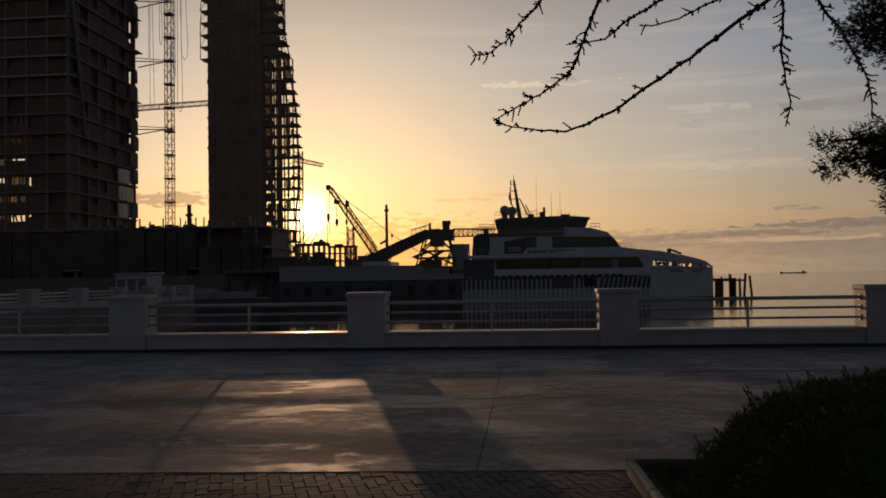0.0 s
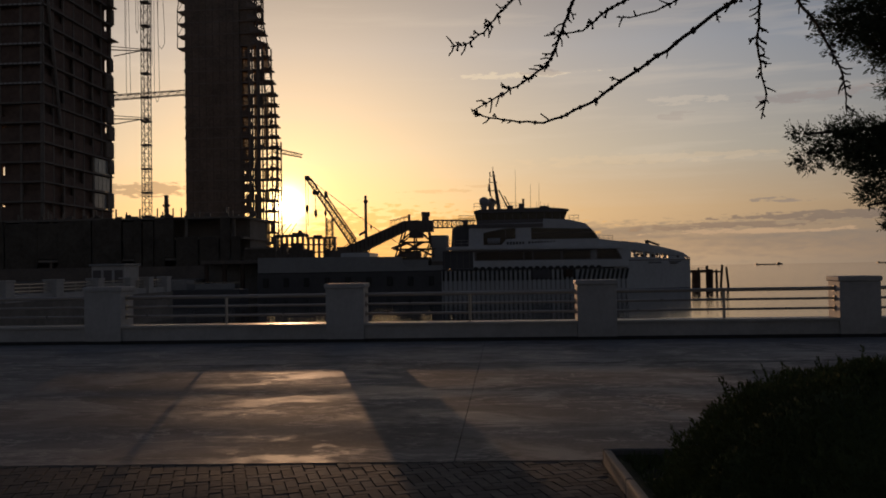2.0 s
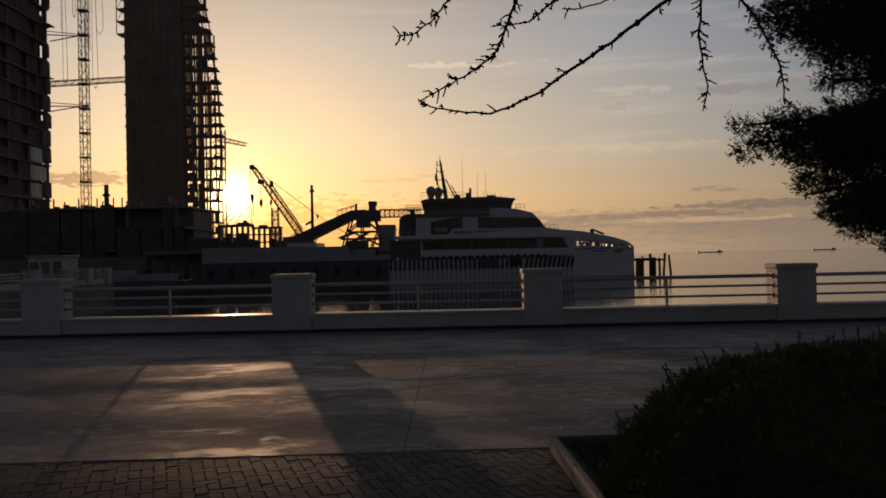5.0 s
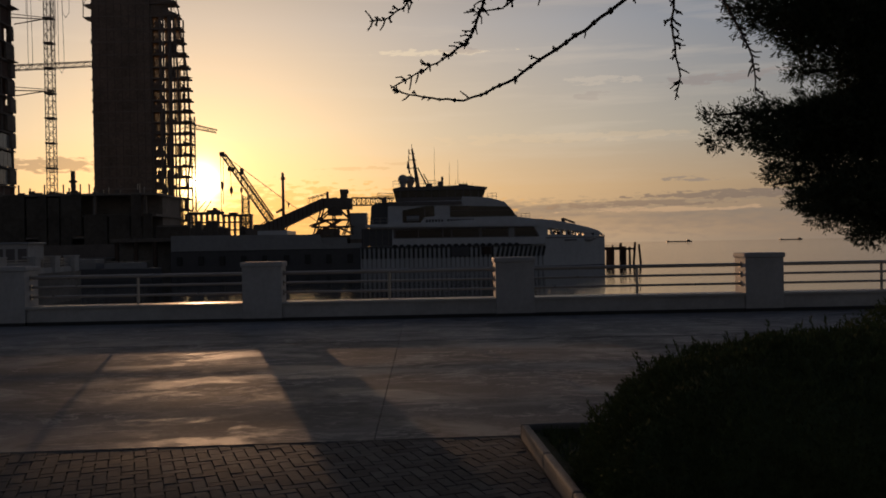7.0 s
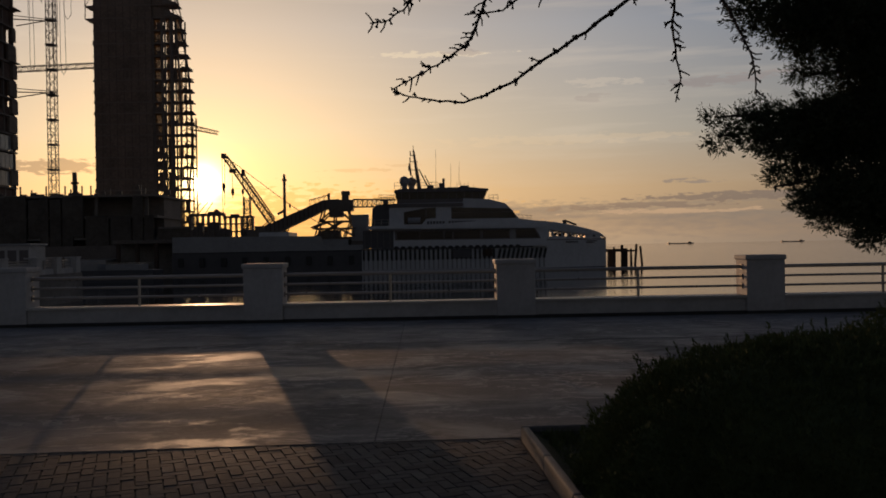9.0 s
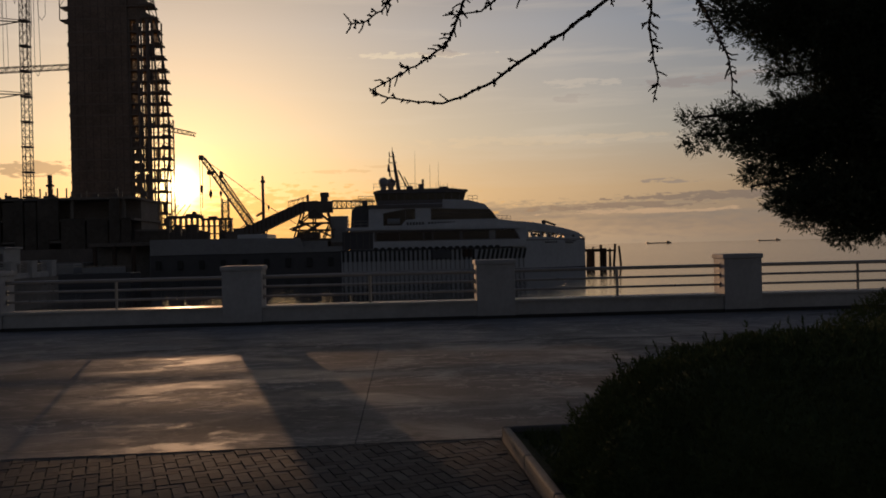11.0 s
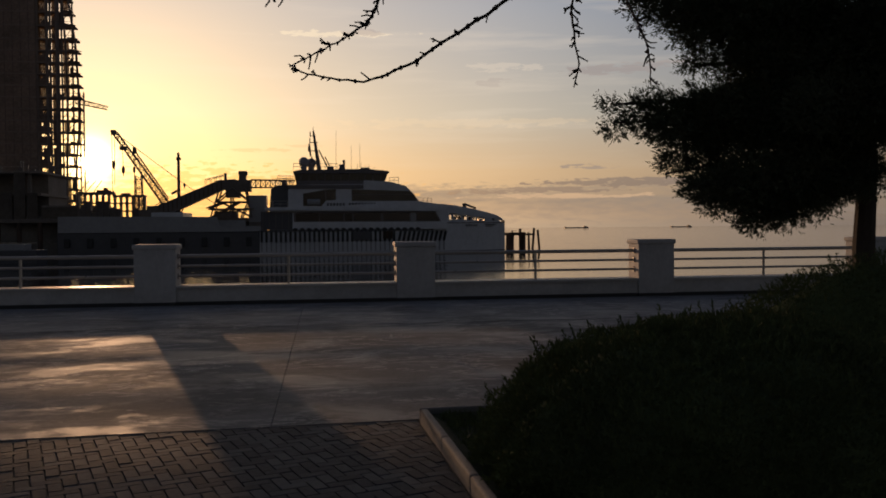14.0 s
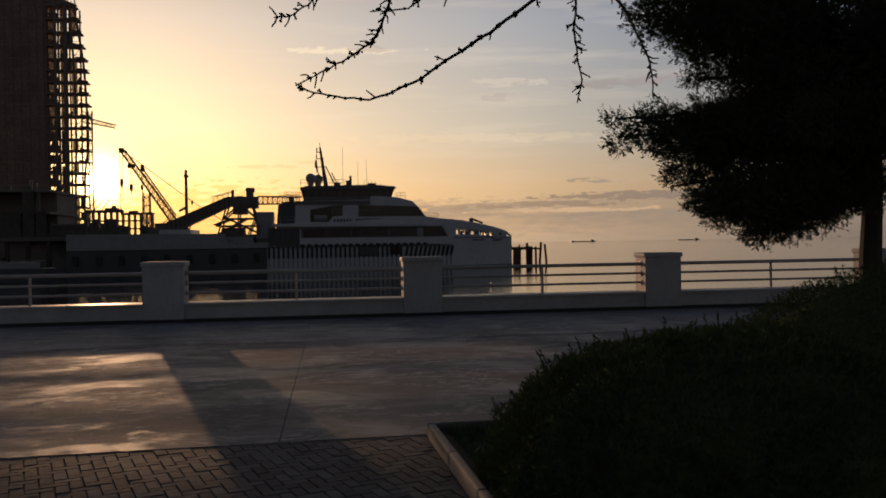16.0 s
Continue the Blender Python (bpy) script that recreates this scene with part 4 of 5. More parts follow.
def tower_behind():
    rng = random.Random(9)
    t = thing("unfinished_tower", -107, 281, 0.4, "unfinished netted high-rise tower with a bowed open frame", "tower")
    part("netted_shell", boxes((-0.3, 18.6, 0, 5, 0, 118), (-0.3, 12.0, 5, 24, 0, 117.9)), MESH_NET, t, "netted shell of the tower")
    for k in range(7):
        part("net_seam", boxes((2.1 + 2.4 * k, 2.3 + 2.4 * k, -0.1, -0.001, 0, 117)), DARK_STEEL, t)
    levels, z = [], 3.0
    while z < 116:
        levels.append(z)
        z += 3.62 if z < 58 else 4.2
    for i, z in enumerate(levels):
        e, z1 = frame_reach(z), levels[i + 1] if i + 1 < len(levels) else z + 4.2
        e1, gap = frame_reach(z1), z1 - z
        high = z > 74
        s = part("floor_slab", boxes((18.62, e + 0.3, 0, 5.0, z, z + 0.45)), RAW_CONCRETE, t)
        part("floor_edge", boxes((-0.42, 18.6, -0.14, -0.02, z, z + 0.4)), RAW_CONCRETE, s)
        # slab ends that taper to the seaward edge, each with a spur of scaffold
        part("slab_end", prism(bmesh.new(), [(e - (4.6 if high else 2.2), z + 0.45), (e + 0.9, z + 0.45), (e + 0.9, z + 0.2), (e - (4.6 if high else 2.2), z + (2.6 if high else 0.9))], -0.4, 0.2), RAW_CONCRETE, s)
        part("scaffold_spur", bars([(e, z + 0.3, e + 0.8 + 0.9 * rng.random(), z + 0.1 - 0.5 * rng.random())], 0.1, 0.11), DARK_STEEL, s)
        # landward side: balconies above, ragged net brackets below
        if high:
            part("balcony_slab", prism(bmesh.new(), [(-3.1, z), (-0.45, z - 0.7), (-0.45, z + 0.4), (-3.2, z + 0.25)], 0.5, 5), RAW_CONCRETE, s)
            part("edge_post", bars([(-3.1, z + 0.2, -3.0 + 0.5 * (z > 90), z1)], 0.6, 0.16), DARK_STEEL, s)
            if rng.random() < 0.7:
                part("balcony_brace", bars([(-0.45, z1, -3.0, z + 0.3)], 0.6, 0.1), DARK_STEEL, s)
        elif rng.random() < 0.7:
            part("net_bracket", boxes((-0.5 - 0.7 * rng.random(), -0.44, 1, 3, z, z + 1.5 * rng.random() + 0.4)), MESH_NET, s)
        if z < 75:
            # the heavy columns and the frame's own outer leg
            for x, r in ((18.95, 0.4), (21.9, 0.5), (22.9, 0.35), (25.0, 0.7), (26.3, 0.3)):
                part("column", bars([(x, z, x, z1)], 0.4, r), RAW_CONCRETE, s)
            for f in (0.42, 0.98):
                part("column", bars([(25.2 + (e - 25.2) * f, z, 25.2 + (e1 - 25.2) * f, z1)], 0.4, 0.36), RAW_CONCRETE, s)
            if z > 20:
                for x in (28.2, 24.0, 20.3):
                    part("rear_column", bars([(x, z, x, z1)], 5.2, 0.28), RAW_CONCRETE, s)
            # stair and hoist bracing behind the columns
            part("stair_brace", bars([(19.2, z + 0.4, 21.6, z1), (19.3, z + 1.6, 20.9, z1), (20.0, z + 0.4, 21.6, z + 2.4), (23.1, z + 0.4, 24.6, z1), (23.1, z + 1.8, 24.0, z1)], 2.0, 0.16), DARK_STEEL, s)
            part("guard_rail", bars([(19, z + 1.5, e, z + 1.5)], 0.1, 0.07), DARK_STEEL, s)
            part("scaffold_brace", bars([(26.0, z + 0.4, 28.4, z1), (28.6, z1, e, z + 0.4)] if i % 2 else [(27.2, z + 0.4, e - 0.4, z1)], 0.2, 0.1), DARK_STEEL, s)
            # netting and block infill, thinning out towards the sea
            if z > 33:
                part("thin_net", boxes((19.2, 21.6, 1.4, 1.44, z + 0.45, z1), (23.1, 24.6, 1.4, 1.44, z + 0.45, z1)), THIN_NET, s)
            if rng.random() < 0.45:
                part("thin_net", boxes((26.4, 28.2, 1.4, 1.44, z + 0.45, z1)), THIN_NET, s)
            for xa, xb, chance in ((19.2, 20.2, 0.4), (20.2, 21.5, 0.5), (21.8, 23.0, 0.9), (23.2, 24.6, 0.5), (25.4, 26.6, 0.4), (28.6, 29.6, 0.25)):
                keep = chance + (0.3 if z < 42 and xb < 25 else 0.0)
                if rng.random() < keep:
                    part("infill", boxes((xa, xb, 0.8, 1.1, z, z + gap * rng.choice((1.0, 0.7, 0.5, 0.35)))), MESH_NET, s)
        else:
            inner = e - 5.2 + 1.5 * rng.random()
            part("infill", boxes((18.62, max(19.5, inner), 0.8, 1.1, z + 0.45, z1)), MESH_NET, s)
            part("infill", prism(bmesh.new(), [(inner, z + 0.45), (inner + 2.6, z + 0.45), (inner + 1.2, z1), (inner, z1)], 0.8, 1.1), MESH_NET, s)
            part("column", bars([(e - 1.5, z, e1 - 1.5, z1), (e + 0.6, z, e1 + 0.6, z1)], 0.4, 0.2), RAW_CONCRETE, s)
            part("scaffold_brace", bars([(e - 2.6, z, e1 - 1.2, z1), (e, z + 0.4, e1 - 1.4, z1)], 0.2, 0.1), DARK_STEEL, s)
    # hoist mast and a small crane jib beside the frame
    bm = bmesh.new()
    lattice(bm, (31.6, 2, 0), (31.6, 2, 45), 1.2, 1.2, 22, 0.12)
    part("hoist_mast", bm, DARK_STEEL, t)
    bm = bmesh.new()
    lattice(bm, (29.5, 2, 42.3), (39.4, 2, 40.0), 1.5, 1.0, 7, 0.13)
    part("hoist_jib", bm, DARK_STEEL, t)
    bm = bmesh.new()
    lattice(bm, (25.0, 2, 84), (25.0, 2, 117), 2.4, 2.4, 14, 0.2)
    part("roof_hoist", bm, DARK_STEEL, t)


def tower_crane():
    t = thing("tower_crane", -87.4, 203, 0.4, "tall latticed tower crane tied to the tower beside it", "crane")
    bm = bmesh.new()
    lattice(bm, (0, 0, 0), (0, 0, 95), 1.75, 1.75, 62, 0.105)
    part("mast", bm, DARK_STEEL, t, "latticed mast")
    for k in range(16):
        part("mast_collar", boxes((-1.05, 1.05, -1.05, 1.05, 5.9 * k + 3, 5.9 * k + 3.35)), DARK_STEEL, t)
    for z in (39.2, 56.2, 71.3, 86):
        bm = bmesh.new()
        rod(bm, (-8.6, -3, z - 0.3), (0.8, 0.8, z), 0.14, sides=5)
        rod(bm, (-8.6, 1, z - 0.9), (0.8, -0.8, z), 0.14, sides=5)
        rod(bm, (-8.6, -3, z + 0.6), (0.8, 0.8, z + 0.3), 0.1, sides=5)
        part("wall_tie", bm, DARK_STEEL, t)
    for x, top, length, wide in ((-4.6, 74, 17, 0.0), (-3.8, 71, 27, 1.0), (3.4, 74, 31, 1.2), (2.2, 74, 22, 0.0), (4.6, 74, 18, 1.6), (-1.5, 74, 14, 0.6), (1.4, 60, 14, 0.9)):
        bm = bmesh.new()
        z0 = top - length
        pts = [(x - wide / 2, top), (x - wide * 0.55, z0 + 4), (x - wide * 0.5, z0 + 1.2), (x, z0), (x + wide * 0.5, z0 + 1.2), (x + wide * 0.5, z0 + 5), (x + wide * 0.1, top)]
        if wide == 0:
            pts = [(x, top), (x, z0)]
        for a, b in zip(pts, pts[1:]):
            rod(bm, (a[0], -1.5, a[1]), (b[0], -1.5, b[1]), 0.06, sides=4)
        part("hose", bm, DARK_STEEL, t)
    # a short service boom from which the hoses hang
    bm = bmesh.new()
    lattice(bm, (-6.5, -1.5, 74.5), (7, -1.5, 74.5), 1.0, 1.0, 12, 0.1)
    part("service_boom", bm, DARK_STEEL, t)
    return t


def distant_crane():
    t = thing("tower_crane", -150, 330, 0.4, "pale latticed jib of a crane behind the towers", "crane")
    bm = bmesh.new()
    lattice(bm, (-26, 0, 71.2), (26, 0, 73.2), 2.0, 1.8, 30, 0.13)
    part("jib", bm, DARK_STEEL, t)
    bm = bmesh.new()
    lattice(bm, (-18, 0, 0), (-18, 0, 72), 2.0, 2.0, 30, 0.2)
    part("mast", bm, DARK_STEEL, t)


PANE = material("new_window_glass", (0.35, 0.37, 0.38), 0.15, vary=0.15, grain=1, stain=0.5, bump=0)
tower_by_quay()
tower_behind()
tower_crane()
distant_crane()


def podium():
    rng = random.Random(2)
    t = thing("podium", 0, 150, 0.4, "long unfinished concrete podium with dark open bays", "building")
    for x0, x1, top in ((-125, -46.7, 11.2), (-46.65, -38.4, 5.4)):
        part("block", boxes((x0 + 0.5, x1 - 0.5, 5.5, 16, 0, top - 0.4)), RAW_CONCRETE, t)
        n = 3 if top > 9 else 2
        for k in range(n):
            z = top * (k + 1) / n
            part("floor_slab", boxes((x0, x1, 0, 16.2, z - 0.4, z)), RAW_CONCRETE, t)
        x = x0 + 0.4
        while x < x1:
            part("column", boxes((x - 0.25, x + 0.25, 0.7, 1.2, 0, top - 0.4)), RAW_CONCRETE, t)
            x += rng.choice((4.4, 6.2, 8.8))
    for k in range(46):
        x = -92 + 46 * rng.random()
        bm = bmesh.new()
        h = rng.choice((0.4, 0.7, 1.2, 1.8))
        box(bm, x, x + (0.08 if h > 1 else 0.4 + 0.6 * rng.random()), 2, 2.5, 11.2, 11.2 + h)
        part("starter_bar" if h > 1 else "stacked_form", bm, DARK_STEEL, t)
    bm = boxes((-62.2, -61.6, 2, 2.6, 11.2, 15.4), (-62.5, -61.3, 2, 2.6, 13.3, 13.7), (-62.9, -60.9, 1.8, 3, 11.2, 11.7))
    part("vent_stack", bm, DARK_STEEL, t)
    # ragged netting, added before the open storeys to even out their dark bays
    x = -124.0
    while x < -47.5:
        w = rng.uniform(1.4, 4.2)
        top, foot = 11.1 - rng.choice((0.0, 0.1, 0.2, 0.4, 0.6, 3.6)), rng.choice((0.0, 0.0, 0.0, 1.5, 3.9))
        part("hanging_net", boxes((x, min(x + w, -47.3), -0.3 * rng.random() - 0.1, -0.05, foot, top), bevel=0.02), DARK_NET, t)
        x += w + rng.choice((0.0, 0.02, 0.02, 0.3))
    part("hanging_net", boxes((-46.6, -41, -0.3, -0.1, 0, 5.1)), DARK_NET, t)
    part("hoarding", boxes((-125, -47.6, -8, -7.8, 0, 2.2)), DARK_STEEL, t)


podium()


# ---- the quay that juts out beyond the promenade ----
def jutting_quay():
    bm = bmesh.new()
    plan = [(-26.5, 30), (-26.5, 66.3), (-140, 80), (-140, 17.95), (-52, 17.95), (-50, 30)]
    top = [bm.verts.new((x, y, 0.0)) for x, y in plan]
    low = [bm.verts.new((x, y, WATER - 1)) for x, y in plan]
    bm.faces.new(top)
    bm.faces.new(low[::-1])
    for i in range(len(plan)):
        j = (i + 1) % len(plan)
        bm.faces.new((top[i], low[i], low[j], top[j]))
    bmesh.ops.recalc_face_normals(bm, faces=bm.faces)
    single("quay", bm, QUAY, "pale weathered quay jutting into the water", "quay", kind="structure")


jutting_quay()


def quay_pier(x, y, w=0.8):
    t = thing("balustrade_pier", x, y, 0, "square white pier on the jutting quay", "pier", "piers of the jutting quay")
    part("shaft", boxes((-w / 2, w / 2, -w / 2, w / 2, 0, 1.1), bevel=0.012), WHITE_WALL, t)
    part("cap", boxes((-w / 2 - 0.05, w / 2 + 0.05, -w / 2 - 0.05, w / 2 + 0.05, 1.1, 1.22), bevel=0.03), WHITE_WALL, t)


def quay_rail(p, q):
    d = Vector((q[0] - p[0], q[1] - p[1], 0))
    t = thing("railing", p[0], p[1], 0, "steel railing on a white plinth along the jutting quay", "railing", "railings of the jutting quay", rz=math.degrees(math.atan2(d.y, d.x)))
    n = d.length
    part("plinth", boxes((0.4, n - 0.4, -0.2, 0.2, 0, 0.38), bevel=0.01), WHITE_WALL, t)
    for z in (0.57, 0.77, 0.97):
        bm = bmesh.new()
        rod(bm, (0.4, 0, z), (n - 0.4, 0, z), 0.034, sides=6)
        part("bar", bm, STEEL, t)
    bm = bmesh.new()
    rod(bm, (n / 2, 0, 0.38), (n / 2, 0, 0.97), 0.03, sides=6)
    part("post", bm, STEEL, t)


QUAY_X = -27.0
line = [33.6, 38.8, 44.0, 49.2, 54.4, 59.2, 62.4, 65.8]
for k, y in enumerate(line):
    quay_pier(QUAY_X, y, 0.82)
    if k + 1 < len(line):
        quay_rail((QUAY_X, y), (QUAY_X, line[k + 1]))

kiosk = thing("kiosk", -28.2, 60, 0, "small pale flat-roofed kiosk on the jutting quay", "kiosk")
part("wall", boxes((-1.25, 1.15, -1.2, 1.2, 0, 2.05)), WHITE_WALL, kiosk)
part("roof", boxes((-1.38, 1.28, -1.35, 1.35, 2.05, 2.2), bevel=0.03), HULL_GREY, kiosk)
for x in (-0.85, -0.05, 0.75):
    part("window", boxes((x - 0.3, x + 0.3, -1.22, -1.19, 0.85, 1.75)), BRIDGE_GREY, kiosk, "dull window pane")

pontoon = thing("pontoon", -38, 106, WATER, "low pale work pontoon moored near the shore", "pontoon")
part("hull", boxes((-6, 5, -2, 2, -0.5, 1.5), bevel=0.1), HULL_DARK, pontoon)
part("deck_box", boxes((-5, -2, -1.4, 1.4, 1.5, 2.7), (-1, 3.4, -1.2, 1.2, 1.5, 2.2), bevel=0.05), HULL_GREY, pontoon)
part("rail", boxes((-6, 5, -2.0, -1.95, 2.35, 2.41)), STEEL, pontoon)


# ---- planted bed ----
KERB_W = 0.066
bed = single("soil", boxes((BED_X + KERB_W, 40, -20, BED_Y - KERB_W, -0.11, 0.06)), SOIL, "dark planted soil of the bed", "soil", kind="structure")
bed.matrix_basis = SKEWED


def kerb_stone(x0, x1, y0, y1):
    t = single("kerb_stone", boxes((x0 + 0.004, x1 - 0.004, y0 + 0.004, y1 - 0.004, -0.1, 0.105), bevel=0.016), KERB, "pale worn kerb stone edging the planted bed", "kerb", "kerb stones")
    t.matrix_basis = SKEWED
    return t


kerb_stone(BED_X, BED_X + 0.62, BED_Y - KERB_W, BED_Y)
for k in range(11):
    kerb_stone(BED_X + 0.62 + 0.9 * k, BED_X + 1.52 + 0.9 * k, BED_Y - KERB_W, BED_Y)
ends = [BED_Y - KERB_W] + [5.62 - 0.9 * k for k in range(12)]
for a, b in zip(ends, ends[1:]):
    kerb_stone(BED_X, BED_X + KERB_W, b, a)


def sprig_mesh(name, centres, outs, length, width, mat, seed, droop=0.0, blades=3):
    """Small pointed sprigs of a few blades each, at the given places."""
    rng = np.random.default_rng(seed)
    n = len(centres)
    c = np.repeat(np.asarray(centres), blades, axis=0)
    o = np.repeat(np.asarray(outs), blades, axis=0)
    d = o + rng.normal(size=(blades * n, 3)) * 0.55
    d[:, 2] += 0.45 - droop
    d /= np.linalg.norm(d, axis=1)[:, None]
    s = np.cross(d, rng.normal(size=(blades * n, 3)))
    s /= np.linalg.norm(s, axis=1)[:, None] + 1e-9
    ln = (length * (0.55 + 0.9 * rng.random(blades * n)))[:, None]
    wd = width * (0.6 + 0.8 * rng.random(blades * n))[:, None]
    v = np.stack([c, c + d * ln * 0.5 + s * wd, c + d * ln, c + d * ln * 0.45 - s * wd], axis=1).reshape(-1, 3)
    f = np.arange(len(v)).reshape(-1, 4)
    return soup(name, v.tolist(), f.tolist(), mat)


def bush(x, y, rx, ry, rz, n, seed, label):
    t = thing("bush", x, y, 0.04, label, "bush", "bushes in the bed")
    rng = np.random.default_rng(seed)
    cs, os_ = [], []
    while len(cs) < n:
        d = rng.normal(size=3)
        d[2] = abs(d[2])
        # a rounded box of a shape, lumpy at two sizes
        k = (abs(d) ** 2.3).sum() ** (-1 / 2.3)
        q = d * k
        w = Vector(q)
        lump = 1.0 + 0.08 * noise.noise(w * 2.3 + Vector((seed, 0, 0))) + 0.07 * noise.noise(w * 7.0) + 0.03 * noise.noise(w * 19.0)
        depth = 1 - 0.10 * rng.random() ** 1.5
        if rng.random() < 0.008:
            # a longer shoot that stands out of the clipped surface
            g = np.array((q[0] / rx, q[1] / ry, q[2] / rz + 0.3)) + rng.normal(size=3) * 0.25
            g /= np.linalg.norm(g)
            for step in range(7):
                cs.append(q * lump * np.array((rx, ry, rz)) + g * 0.012 * step)
                os_.append(g)
        cs.append(q * lump * depth * np.array((rx, ry, rz)))
        g = np.array((q[0] / rx, q[1] / ry, q[2] / rz))
        os_.append(g / np.linalg.norm(g))
    ob = new("foliage", sprig_mesh("foliage", cs, os_, 0.031, 0.0042, BUSH_LEAF, seed))
    ob.parent = t
    bm = bmesh.new()
    bmesh.ops.create_icosphere(bm, subdivisions=4, radius=1.0)
    for v in bm.verts:
        k = (abs(v.co.x) ** 2.3 + abs(v.co.y) ** 2.3 + abs(v.co.z) ** 2.3) ** (-1 / 2.3)
        q = v.co * k
        lump = 0.91 + 0.08 * noise.noise(q * 2.3 + Vector((seed, 0, 0)))
        v.co = Vector((q.x * rx, q.y * ry, max(0, q.z) * rz)) * lump
    part("inner_growth", bm, BUSH_LEAF, t)
    return t


bush(2.46, 4.95, 1.50, 1.30, 0.865, 48000, 1, "low clipped dark green juniper bush beside the kerb")
bush(4.7, 4.9, 1.6, 1.35, 0.70, 20000, 3, "low dark green juniper bush deeper in the bed")
bush(6.3, 7.6, 2.75, 1.0, 1.17, 30000, 2, "taller rounded dark green juniper bush under the conifer")

# thin grass at the edge of the bed
rng = np.random.default_rng(12)
gx = np.concatenate([0.87 + 0.5 * rng.random(900) ** 1.5, 0.87 + 2.0 * rng.random(900)])
gy_ = np.concatenate([3.0 + 3.42 * rng.random(900), 6.40 - 0.35 * rng.random(900)])
grass_c = np.stack([gx, gy_, np.full(1800, 0.043)], axis=1)
grass = new("grass", sprig_mesh("grass", grass_c, np.tile((0, 0, 1.0), (1800, 1)), 0.06, 0.005, BUSH_LEAF, 13))
grass.matrix_basis = SKEWED
tagged(grass, "short rough grass along the kerb", "grass", kind="stuff")


# ---- conifer over the bed ----
def tube(bm, pts, r0, r1, sides=7):
    """A tapering limb through the points."""
    pts = [Vector(p) for p in pts]
    prev = None
    for i, p in enumerate(pts):
        d = (pts[min(i + 1, len(pts) - 1)] - pts[max(i - 1, 0)]).normalized()
        a = d.cross(Vector((0.31, 0.9, 0.17))).normalized()
        b = d.cross(a)
        r = r0 + (r1 - r0) * i / (len(pts) - 1)
        ring = [bm.verts.new(p + (a * math.cos(2 * math.pi * k / sides) + b * math.sin(2 * math.pi * k / sides)) * r) for k in range(sides)]
        if prev:
            for k in range(sides):
                bm.faces.new((prev[k], prev[(k + 1) % sides], ring[(k + 1) % sides], ring[k]))
        prev = ring
    bm.faces.new(prev)
    return bm


